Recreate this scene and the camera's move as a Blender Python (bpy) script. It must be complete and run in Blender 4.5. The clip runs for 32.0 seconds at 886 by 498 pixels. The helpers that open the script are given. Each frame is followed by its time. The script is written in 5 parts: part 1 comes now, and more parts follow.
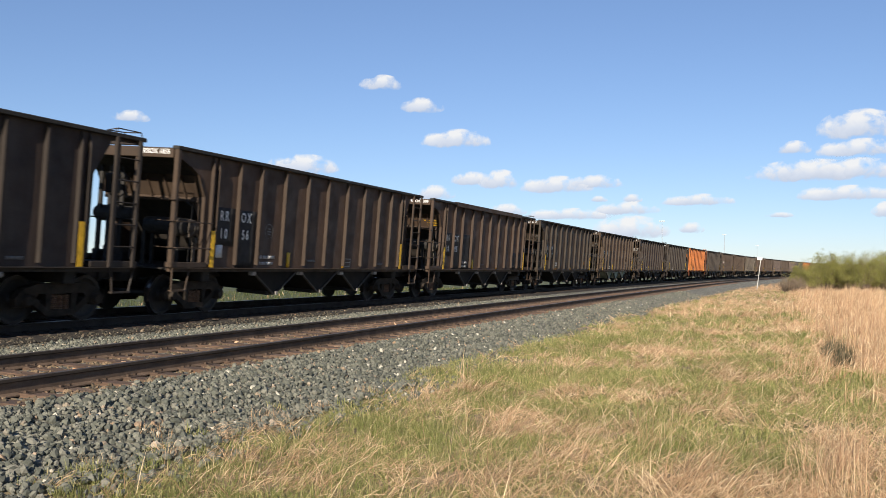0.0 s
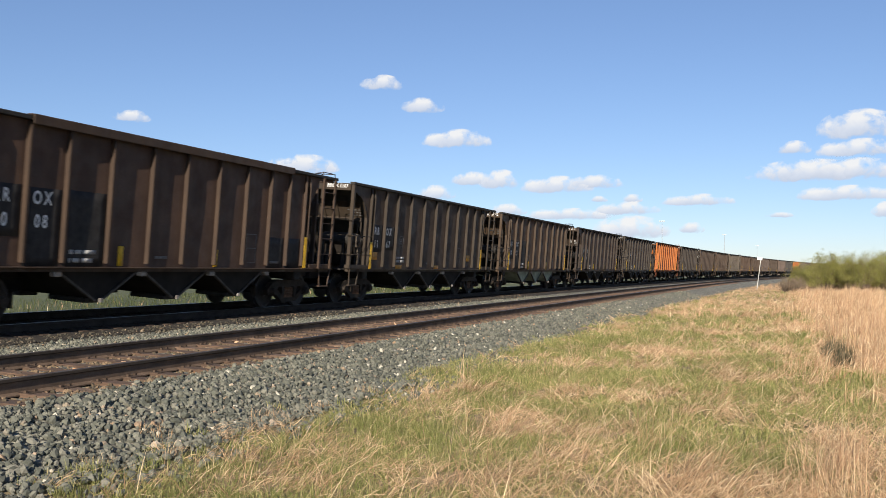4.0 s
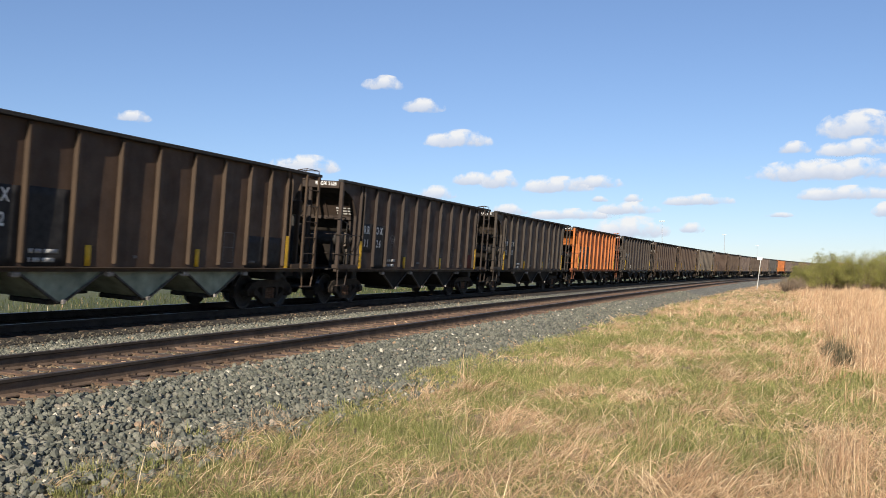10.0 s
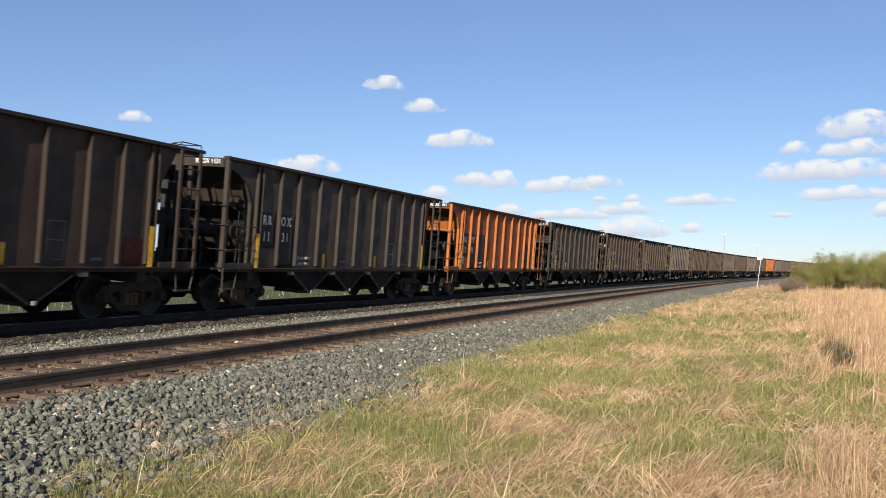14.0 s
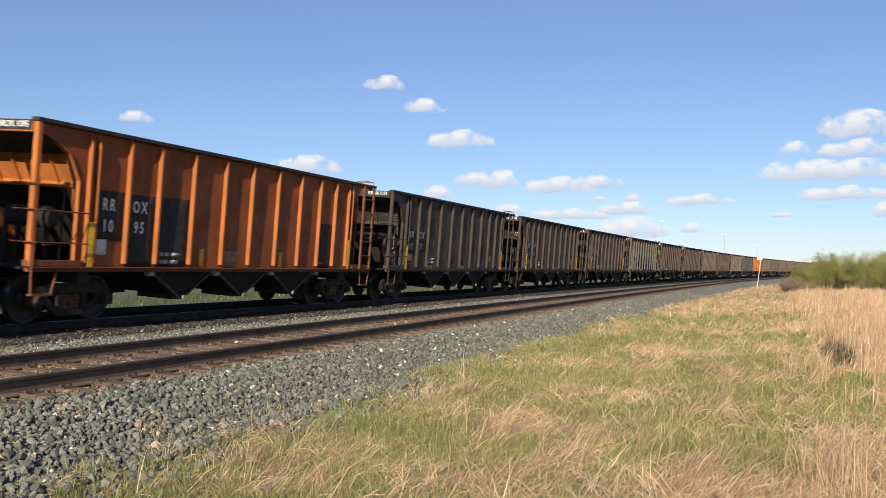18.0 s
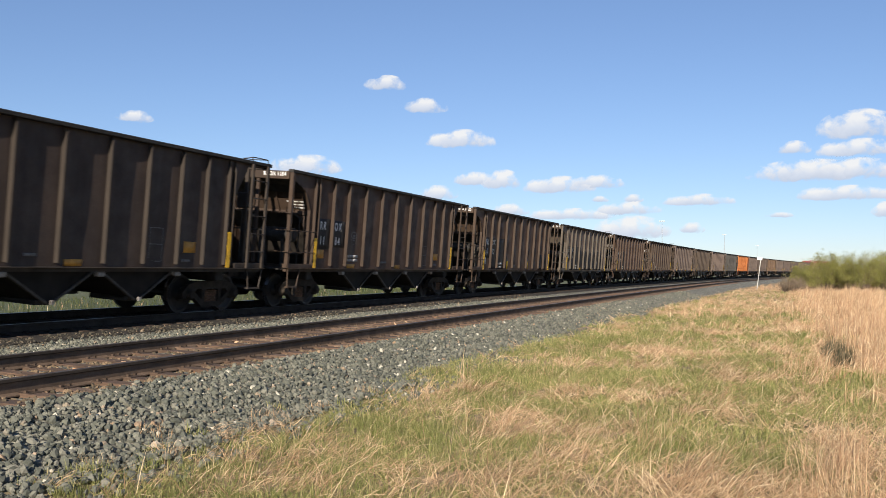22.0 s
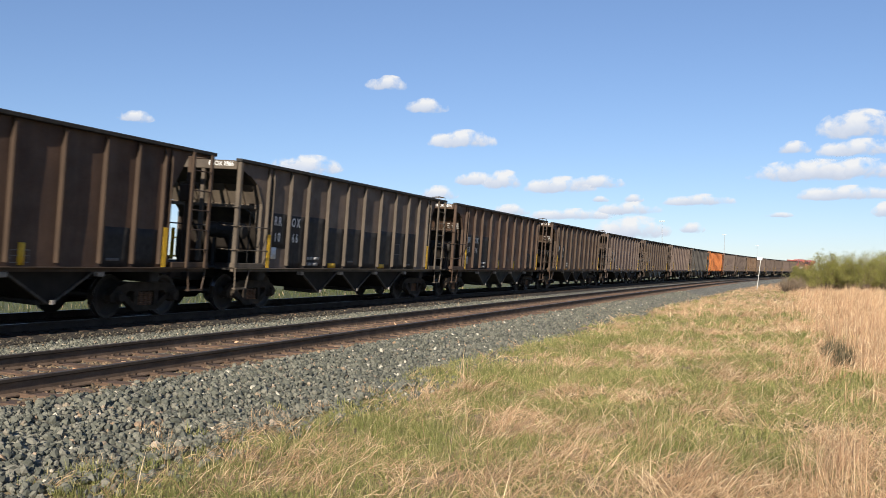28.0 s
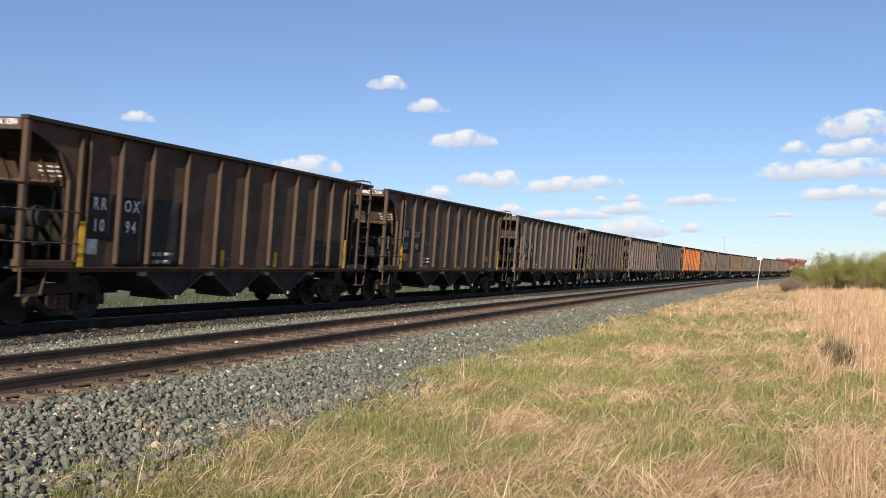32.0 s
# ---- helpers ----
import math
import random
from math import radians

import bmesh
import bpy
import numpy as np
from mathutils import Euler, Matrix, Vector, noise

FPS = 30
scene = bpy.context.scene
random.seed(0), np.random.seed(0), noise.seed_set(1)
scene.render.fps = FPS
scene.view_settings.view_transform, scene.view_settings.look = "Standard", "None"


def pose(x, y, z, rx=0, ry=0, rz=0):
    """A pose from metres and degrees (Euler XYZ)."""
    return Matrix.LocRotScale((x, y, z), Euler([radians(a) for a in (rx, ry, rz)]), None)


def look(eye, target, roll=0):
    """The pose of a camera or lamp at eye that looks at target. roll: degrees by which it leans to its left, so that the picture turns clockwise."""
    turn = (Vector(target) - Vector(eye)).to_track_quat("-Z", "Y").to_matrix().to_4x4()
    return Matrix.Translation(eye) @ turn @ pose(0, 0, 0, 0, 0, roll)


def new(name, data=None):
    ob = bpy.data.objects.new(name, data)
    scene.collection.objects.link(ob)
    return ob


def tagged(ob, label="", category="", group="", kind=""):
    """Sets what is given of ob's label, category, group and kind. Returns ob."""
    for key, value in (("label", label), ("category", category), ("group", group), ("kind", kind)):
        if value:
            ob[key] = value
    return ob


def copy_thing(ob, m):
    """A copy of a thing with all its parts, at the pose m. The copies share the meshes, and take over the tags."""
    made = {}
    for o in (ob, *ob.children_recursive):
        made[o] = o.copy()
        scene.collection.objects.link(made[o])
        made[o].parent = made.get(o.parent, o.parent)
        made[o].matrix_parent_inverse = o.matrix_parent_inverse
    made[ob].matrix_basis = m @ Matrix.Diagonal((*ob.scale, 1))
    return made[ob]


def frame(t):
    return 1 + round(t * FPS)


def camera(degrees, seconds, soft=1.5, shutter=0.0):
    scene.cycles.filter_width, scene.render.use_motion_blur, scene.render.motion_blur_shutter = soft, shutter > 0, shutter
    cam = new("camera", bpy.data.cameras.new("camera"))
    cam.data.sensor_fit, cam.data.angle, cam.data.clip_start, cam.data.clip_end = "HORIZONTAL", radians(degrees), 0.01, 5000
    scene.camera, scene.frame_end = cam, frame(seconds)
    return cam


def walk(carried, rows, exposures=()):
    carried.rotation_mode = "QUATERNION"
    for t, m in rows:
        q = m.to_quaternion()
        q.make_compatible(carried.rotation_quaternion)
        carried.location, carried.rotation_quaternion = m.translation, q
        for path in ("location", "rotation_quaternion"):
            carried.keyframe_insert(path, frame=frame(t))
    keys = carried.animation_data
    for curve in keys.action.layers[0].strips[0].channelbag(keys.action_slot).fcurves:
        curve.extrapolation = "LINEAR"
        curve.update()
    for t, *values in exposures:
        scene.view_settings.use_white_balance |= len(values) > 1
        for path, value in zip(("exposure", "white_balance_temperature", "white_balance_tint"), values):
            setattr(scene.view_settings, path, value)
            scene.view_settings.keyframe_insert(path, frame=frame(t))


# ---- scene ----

# ------------------------------------------------------------ camera
EYE = (0.0, 0.0, 1.093)
cam = camera(51.57, 32.0, 0.8, 0.4)
CAM_POSE = pose(*EYE, 91.259, 0.0, 20.431) @ pose(0, 0, 0, 0, 0, 0.39)
walk(cam, [(0.0, CAM_POSE), (32.0, CAM_POSE)])

# ------------------------------------------------------------ light
SUN_EL, SUN_SIDE = 23.5, 10.0          # degrees above the ground, degrees to the field side of the line
to_sun = Vector((math.sin(radians(SUN_SIDE)) * math.cos(radians(SUN_EL)),
                 -math.cos(radians(SUN_SIDE)) * math.cos(radians(SUN_EL)), math.sin(radians(SUN_EL))))
world = bpy.data.worlds.new("sky")
world.use_nodes = True
scene.world = world
wn = world.node_tree.nodes
wl = world.node_tree.links
sky = wn.new("ShaderNodeTexSky")
sky.sky_type = "NISHITA"
sky.sun_disc = False
sky.sun_elevation = radians(SUN_EL)
sky.sun_rotation = radians(180.0 - SUN_SIDE)
sky.altitude = 1200.0
sky.air_density, sky.dust_density, sky.ozone_density = 1.0, 0.25, 4.0
deep = wn.new("ShaderNodeMix")
deep.data_type, deep.blend_type = "RGBA", "MULTIPLY"
deep.inputs[0].default_value = 1.0
deep.inputs[7].default_value = (1.035, 1.05, 1.205, 1.0)
wl.new(sky.outputs["Color"], deep.inputs[6])
soft_sky = wn.new("ShaderNodeGamma")
soft_sky.inputs["Gamma"].default_value = 0.84
wl.new(deep.outputs[2], soft_sky.inputs["Color"])
wl.new(soft_sky.outputs["Color"], wn["Background"].inputs["Color"])
wn["Background"].inputs["Strength"].default_value = 0.080
sun = new("sun", bpy.data.lights.new("sun", "SUN"))
sun.data.energy, sun.data.angle, sun.data.color = 5.0, radians(0.55), (1.0, 0.91, 0.78)
sun.matrix_world = look(to_sun * 100, (0, 0, 0))
scene.view_settings.exposure = 0.75

# ------------------------------------------------------------ line of the two tracks
GAUGE_HALF = 0.7525
NEAR_OFF, SPACING = 7.989, 6.075
BEND_FROM, BEND = 14.455, 1.0 / 1964.4
CANT_NEAR, CANT_FAR = 2.0, 4.19
FAR_UP = 0.08


def centre(s, off):
    """Plan point and heading of a track's centre line, s metres along it; off metres left of the eye."""
    k = 1.0 / (1.0 / BEND + (off - NEAR_OFF))
    a, b = max(s - BEND_FROM, 0.0), min(s, BEND_FROM)
    return -off + (1 - math.cos(k * a)) / k, b + math.sin(k * a) / k, k * a


def rail_pose(s, far=True):
    """Pose of the track at s: x along it, y to the far side, z up from the rail tops."""
    x, y, h = centre(s, NEAR_OFF + (SPACING if far else 0.0))
    cant = CANT_FAR if far else CANT_NEAR
    return pose(x, y, FAR_UP if far else 0.0, 0, 0, 90 - math.degrees(h)) @ pose(0, 0, 0, cant)


def side_of(x, y):
    """Metres to the field side of the near track's centre line."""
    return x + NEAR_OFF - max(y - BEND_FROM, 0.0) ** 2 * BEND / 2


# ------------------------------------------------------------ mesh helpers
def part(name, bm, mat, parent, label=""):
    me = bpy.data.meshes.new(name)
    bm.normal_update()
    bm.to_mesh(me)
    bm.free()
    for m in (mat if isinstance(mat, (list, tuple)) else [mat]):
        me.materials.append(m)
    ob = new(name, me)
    ob.parent = parent
    return tagged(ob, label)


def put(name, me, parent, m=None):
    """One more object on a mesh that is already there."""
    ob = new(name, me)
    ob.parent = parent
    if m is not None:
        ob.matrix_basis = m
    return ob


def empty(name, m=None):
    ob = new(name)
    ob.empty_display_size = 0.2
    if m is not None:
        ob.matrix_world = m
    return ob


def box(bm, x0, x1, y0, y1, z0, z1, m=None):
    v = [bm.verts.new(Vector(c) if m is None else m @ Vector(c)) for c in
         ((x0, y0, z0), (x1, y0, z0), (x1, y1, z0), (x0, y1, z0), (x0, y0, z1), (x1, y0, z1), (x1, y1, z1), (x0, y1, z1))]
    return [bm.faces.new([v[i] for i in f]) for f in ((3, 2, 1, 0), (4, 5, 6, 7), (0, 1, 5, 4), (1, 2, 6, 5), (2, 3, 7, 6), (3, 0, 4, 7))]


def boxes(*rows, soft=0.0):
    bm = bmesh.new()
    for r in rows:
        box(bm, *r)
    if soft:
        bmesh.ops.bevel(bm, geom=bm.edges[:], offset=soft, segments=1, affect="EDGES")
    return bm


def prism(bm, pts, y0, y1):
    """A plate: outline pts in (x, z), counter-clockwise seen from -y, from y0 to y1 (y0 < y1)."""
    a = [bm.verts.new((x, y0, z)) for x, z in pts]
    b = [bm.verts.new((x, y1, z)) for x, z in pts]
    n = len(pts)
    bm.faces.new(a)
    bm.faces.new(b[::-1])
    for i in range(n):
        bm.faces.new((a[(i + 1) % n], a[i], b[i], b[(i + 1) % n]))


def plate(pts, y0, y1, soft=0.0):
    bm = bmesh.new()
    prism(bm, pts, y0, y1)
    if soft:
        bmesh.ops.bevel(bm, geom=bm.edges[:], offset=soft, segments=1, affect="EDGES")
    return bm


def rod(bm, p, q, r, n=8, r2=None, caps=True):
    """A round bar from p to q."""
    p, q = Vector(p), Vector(q)
    d = q - p
    m = Matrix.Translation((p + q) / 2) @ d.to_track_quat("Z", "Y").to_matrix().to_4x4()
    bmesh.ops.create_cone(bm, cap_ends=caps, segments=n, radius1=r, radius2=r if r2 is None else r2, depth=d.length, matrix=m)


def rods(*rows, n=8):
    bm = bmesh.new()
    for p, q, r in rows:
        rod(bm, p, q, r, n)
    return bm


def lathe(bm, profile, n=24, axis="y"):
    """Turns (radius, along) pairs round the y axis; first and last radius may be 0."""
    rings = []
    for r, a in profile:
        if r < 1e-5:
            rings.append([bm.verts.new((0, a, 0))])
        else:
            rings.append([bm.verts.new((r * math.cos(2 * math.pi * i / n), a, r * math.sin(2 * math.pi * i / n))) for i in range(n)])
    for A, B in zip(rings, rings[1:]):
        for i in range(n):
            j = (i + 1) % n
            if len(A) == 1:
                bm.faces.new((A[0], B[i], B[j]))
            elif len(B) == 1:
                bm.faces.new((A[i], B[0], A[j]))
            else:
                bm.faces.new((A[i], B[i], B[j], A[j]))
    bmesh.ops.recalc_face_normals(bm, faces=bm.faces[:])


# ------------------------------------------------------------ materials
def material(name, rough=0.8, metal=0.0):
    m = bpy.data.materials.new(name)
    m.use_nodes = True
    b = m.node_tree.nodes["Principled BSDF"]
    b.inputs["Roughness"].default_value, b.inputs["Metallic"].default_value = rough, metal
    return m, m.node_tree.nodes, m.node_tree.links, b


def noise_node(n, l, scale, detail=4.0, coord="Object", stretch=None, rough=0.55):
    tc = n.new("ShaderNodeTexCoord")
    t = n.new("ShaderNodeTexNoise")
    t.inputs["Scale"].default_value, t.inputs["Detail"].default_value, t.inputs["Roughness"].default_value = scale, detail, rough
    if stretch:
        mp = n.new("ShaderNodeMapping")
        mp.inputs["Scale"].default_value = stretch
        l.new(tc.outputs[coord], mp.inputs["Vector"])
        l.new(mp.outputs["Vector"], t.inputs["Vector"])
    else:
        l.new(tc.outputs[coord], t.inputs["Vector"])
    return t.outputs["Fac"]


def ramp(n, l, src, stops):
    r = n.new("ShaderNodeValToRGB")
    e = r.color_ramp.elements
    while len(e) < len(stops):
        e.new(0.5)
    for el, (p, c) in zip(e, stops):
        el.position, el.color = p, (*c, 1) if len(c) == 3 else c
    l.new(src, r.inputs["Fac"])
    return r.outputs["Color"]


def mix(n, l, fac, a, b, mode="MIX"):
    x = n.new("ShaderNodeMix")
    x.data_type, x.blend_type = "RGBA", mode
    for key, v in (("Factor", fac), ("A", a), ("B", b)):
        sock = [i for i in x.inputs if i.name == key and (i.type == "VALUE" if key == "Factor" else i.type == "RGBA")][0]
        if isinstance(v, (int, float)):
            sock.default_value = v
        elif isinstance(v, tuple):
            sock.default_value = (*v, 1)
        else:
            l.new(v, sock)
    return [o for o in x.outputs if o.type == "RGBA"][0]


def bump(n, l, b, src, strength, dist=0.01):
    x = n.new("ShaderNodeBump")
    x.inputs["Strength"].default_value, x.inputs["Distance"].default_value = strength, dist
    l.new(src, x.inputs["Height"])
    l.new(x.outputs["Normal"], b.inputs["Normal"])


def plain(name, colour, rough=0.8, metal=0.0, vary=0.35, scale=6.0, relief=0.15):
    """One colour with stains at two scales and a fine relief."""
    m, n, l, b = material(name, rough, metal)
    if rough >= 0.7:
        b.inputs["Specular IOR Level"].default_value = 0.22
    dark = tuple(c * (1 - vary) for c in colour)
    light = tuple(min(c * (1 + vary), 0.95) for c in colour)
    big = ramp(n, l, noise_node(n, l, scale, 5), [(0.3, dark), (0.7, light)])
    fine = ramp(n, l, noise_node(n, l, scale * 14, 3), [(0.3, (0.75, 0.75, 0.75)), (0.7, (1, 1, 1))])
    l.new(mix(n, l, 1.0, big, fine, "MULTIPLY"), b.inputs["Base Color"])
    if relief:
        bump(n, l, b, noise_node(n, l, scale * 10, 4), relief, 0.006)
    return m


def paint_material():
    """Old car paint in the object's own colour, with grime, down-streaks and dust."""
    m, n, l, b = material("weathered_car_paint", 0.62)
    b.inputs["Specular IOR Level"].default_value = 0.3
    info = n.new("ShaderNodeObjectInfo")
    base = mix(n, l, 1.0, info.outputs["Color"], (0.94, 0.91, 0.97), "MULTIPLY")
    grime = ramp(n, l, noise_node(n, l, 0.9, 6, rough=0.65), [(0.30, (0.66, 0.65, 0.66)), (0.70, (1.12, 1.08, 1.04))])
    c = mix(n, l, 1.0, base, grime, "MULTIPLY")
    streak = ramp(n, l, noise_node(n, l, 1.0, 5, stretch=(3.2, 3.2, 0.22), rough=0.5), [(0.36, (0.74, 0.73, 0.73)), (0.64, (1.06, 1.05, 1.04))])
    c = mix(n, l, 0.7, c, streak, "MULTIPLY")
    run = ramp(n, l, noise_node(n, l, 1.0, 4, stretch=(14, 14, 0.5), rough=0.6), [(0.60, (1.0, 1.0, 1.0)), (0.74, (0.62, 0.58, 0.55))])
    c = mix(n, l, 0.6, c, run, "MULTIPLY")
    rust = ramp(n, l, noise_node(n, l, 2.2, 8, stretch=(1, 1, 0.5), rough=0.7), [(0.64, (0, 0, 0)), (0.80, (0.7, 0.7, 0.7))])
    c = mix(n, l, rust, c, (0.085, 0.047, 0.028))
    fine = ramp(n, l, noise_node(n, l, 45, 3), [(0.3, (0.8, 0.8, 0.8)), (0.7, (1.08, 1.06, 1.04))])
    l.new(mix(n, l, 1.0, c, fine, "MULTIPLY"), b.inputs["Base Color"])
    rr = ramp(n, l, noise_node(n, l, 3.0, 5), [(0.3, (0.5, 0.5, 0.5)), (0.7, (0.82, 0.82, 0.82))])
    l.new(rr, b.inputs["Roughness"])
    bump(n, l, b, noise_node(n, l, 30, 5), 0.12, 0.005)
    return m


def hopper_material():
    m, n, l, b = material("hopper_sheet", 0.85)
    b.inputs["Specular IOR Level"].default_value = 0.12
    info = n.new("ShaderNodeObjectInfo")
    g = ramp(n, l, noise_node(n, l, 2.5, 6), [(0.3, (0.5, 0.5, 0.5)), (0.7, (1.15, 1.12, 1.1))])
    l.new(mix(n, l, 1.0, info.outputs["Color"], g, "MULTIPLY"), b.inputs["Base Color"])
    bump(n, l, b, noise_node(n, l, 30, 4), 0.15, 0.005)
    return m


PAINT = paint_material()
HOPPER = hopper_material()
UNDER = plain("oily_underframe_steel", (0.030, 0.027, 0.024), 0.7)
TRUCK = plain("dusty_cast_steel", (0.034, 0.026, 0.019), 0.85, vary=0.5)
WHEEL = plain("wheel_steel", (0.028, 0.024, 0.021), 0.6, 0.3)
TREAD = plain("worn_bright_steel", (0.42, 0.41, 0.40), 0.32, 1.0, vary=0.2, relief=0)
SPRING = plain("rusty_spring_steel", (0.15, 0.085, 0.05), 0.75, vary=0.45, scale=20)
DUSTY = plain("dusty_tank_steel", (0.11, 0.088, 0.068), 0.75, vary=0.45)
FLANGE = plain("scuffed_grey_edge", (0.30, 0.27, 0.24), 0.7, vary=0.4)
EDGE = plain("worn_hopper_edge", (0.075, 0.065, 0.055), 0.7, vary=0.4)
REDPATCH = plain("dull_red_patch", (0.13, 0.025, 0.02), 0.7, vary=0.35)
YELLOW = plain("reflector_yellow", (0.70, 0.40, 0.014), 0.6, vary=0.25)
AMBER = plain("faded_amber_panel", (0.62, 0.29, 0.04), 0.6, vary=0.3)
WHITE = plain("stencil_white", (0.72, 0.71, 0.68), 0.7, vary=0.2, scale=14)
FADED = plain("faded_stencil_grey", (0.16, 0.15, 0.14), 0.8, vary=0.5, scale=20)
PRINT = plain("worn_small_print", (0.40, 0.39, 0.37), 0.8, vary=0.4, scale=20)
PALEPATCH = plain("pale_tan_patch", (0.30, 0.17, 0.09), 0.75, vary=0.3)
BLACK = plain("stencil_black", (0.030, 0.0275, 0.026), 0.7, vary=0.4)
REDLOCO = plain("faded_red_paint", (0.27, 0.055, 0.048), 0.5, vary=0.25, scale=1.5)
GALV = plain("galvanised_steel", (0.42, 0.43, 0.44), 0.5, 0.6)
SIGNWHITE = plain("sign_white", (0.8, 0.8, 0.79), 0.5, vary=0.1)
PALEPOST = plain("pale_weathered_post", (0.42, 0.41, 0.38), 0.7, vary=0.2)
TIMBER = plain("grey_timber", (0.30, 0.26, 0.21), 0.85, vary=0.3)

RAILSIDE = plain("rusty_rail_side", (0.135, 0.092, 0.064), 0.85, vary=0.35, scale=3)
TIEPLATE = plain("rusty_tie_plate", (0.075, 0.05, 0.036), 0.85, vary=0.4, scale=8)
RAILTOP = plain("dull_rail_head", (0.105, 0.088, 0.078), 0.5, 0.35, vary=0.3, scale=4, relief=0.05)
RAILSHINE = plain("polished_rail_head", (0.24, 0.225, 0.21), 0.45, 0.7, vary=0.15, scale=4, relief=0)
RAILDARK = plain("dark_rail_side", (0.048, 0.037, 0.029), 0.85, vary=0.35, scale=3)


def tie_material():
    m, n, l, b = material("weathered_tie_wood", 0.9)
    info = n.new("ShaderNodeObjectInfo")
    base = ramp(n, l, info.outputs["Random"], [(0.0, (0.085, 0.053, 0.035)), (0.5, (0.135, 0.082, 0.052)), (1.0, (0.18, 0.12, 0.082))])
    grain = ramp(n, l, noise_node(n, l, 5, 6, stretch=(6, 0.6, 6)), [(0.35, (0.45, 0.42, 0.4)), (0.65, (1.15, 1.12, 1.1))])
    l.new(mix(n, l, 1.0, base, grain, "MULTIPLY"), b.inputs["Base Color"])
    bump(n, l, b, noise_node(n, l, 14, 6, stretch=(6, 0.6, 6)), 0.5, 0.01)
    return m


def stone_material(name="crushed_ballast_stone", tint=(1.0, 1.0, 1.0)):
    m, n, l, b = material(name, 0.85)
    g = n.new("ShaderNodeNewGeometry")
    base = ramp(n, l, g.outputs["Random Per Island"], [(0.0, (0.060, 0.065, 0.056)), (0.25, (0.095, 0.102, 0.088)), (0.5, (0.135, 0.14, 0.118)), (0.8, (0.185, 0.185, 0.158)),
                                                       (0.94, (0.20, 0.195, 0.17)), (0.975, (0.34, 0.23, 0.15)), (0.99, (0.55, 0.53, 0.47))])
    fine = ramp(n, l, noise_node(n, l, 60, 4), [(0.3, (0.75, 0.75, 0.75)), (0.7, (1.12, 1.12, 1.1))])
    base = mix(n, l, 1.0, base, tint, "MULTIPLY")
    l.new(mix(n, l, 1.0, base, fine, "MULTIPLY"), b.inputs["Base Color"])
    bump(n, l, b, noise_node(n, l, 90, 4), 0.3, 0.004)
    return m


def bed_material():
    """Packed ballast under the loose stones."""
    m, n, l, b = material("packed_ballast", 0.95)
    tc = n.new("ShaderNodeTexCoord")
    v = n.new("ShaderNodeTexVoronoi")
    v.inputs["Scale"].default_value = 15.0
    l.new(tc.outputs["Object"], v.inputs["Vector"])
    c = ramp(n, l, v.outputs["Color"], [(0.1, (0.16, 0.157, 0.125)), (0.5, (0.28, 0.27, 0.215)), (0.85, (0.38, 0.36, 0.285)), (1.0, (0.52, 0.47, 0.39))])
    gap = ramp(n, l, v.outputs["Distance"], [(0.25, (1, 1, 1)), (0.62, (0.35, 0.34, 0.33))])
    c = mix(n, l, 1.0, c, gap, "MULTIPLY")
    big = ramp(n, l, noise_node(n, l, 0.5, 5), [(0.35, (0.8, 0.78, 0.74)), (0.65, (1.1, 1.1, 1.1))])
    l.new(mix(n, l, 1.0, c, big, "MULTIPLY"), b.inputs["Base Color"])
    bump(n, l, b, gap, 0.9, 0.03)
    return m


def soil_material():
    """Earth with thatch; straw and green in patches; a greener field far beyond the tracks."""
    m, n, l, b = material("grassland", 0.95)
    patch = noise_node(n, l, 0.55, 6, rough=0.6)
    near = ramp(n, l, patch, [(0.35, (0.17, 0.145, 0.07)), (0.5, (0.26, 0.195, 0.11)), (0.66, (0.37, 0.265, 0.16))])
    fine = ramp(n, l, noise_node(n, l, 22, 6, rough=0.7), [(0.3, (0.45, 0.45, 0.42)), (0.7, (1.25, 1.22, 1.2))])
    c = mix(n, l, 1.0, near, fine, "MULTIPLY")
    tc = n.new("ShaderNodeTexCoord")
    sp = n.new("ShaderNodeSeparateXYZ")
    l.new(tc.outputs["Object"], sp.inputs[0])
    mr = n.new("ShaderNodeMapRange")
    mr.inputs["From Min"].default_value, mr.inputs["From Max"].default_value = -15.0, -18.0
    l.new(sp.outputs["X"], mr.inputs["Value"])
    field = ramp(n, l, noise_node(n, l, 0.12, 6, rough=0.65), [(0.35, (0.06, 0.076, 0.024)), (0.55, (0.09, 0.102, 0.037)), (0.7, (0.14, 0.12, 0.055))])
    field = mix(n, l, 1.0, field, fine, "MULTIPLY")
    l.new(mix(n, l, mr.outputs["Result"], c, field), b.inputs["Base Color"])
    bump(n, l, b, noise_node(n, l, 30, 6), 0.6, 0.03)
    return m


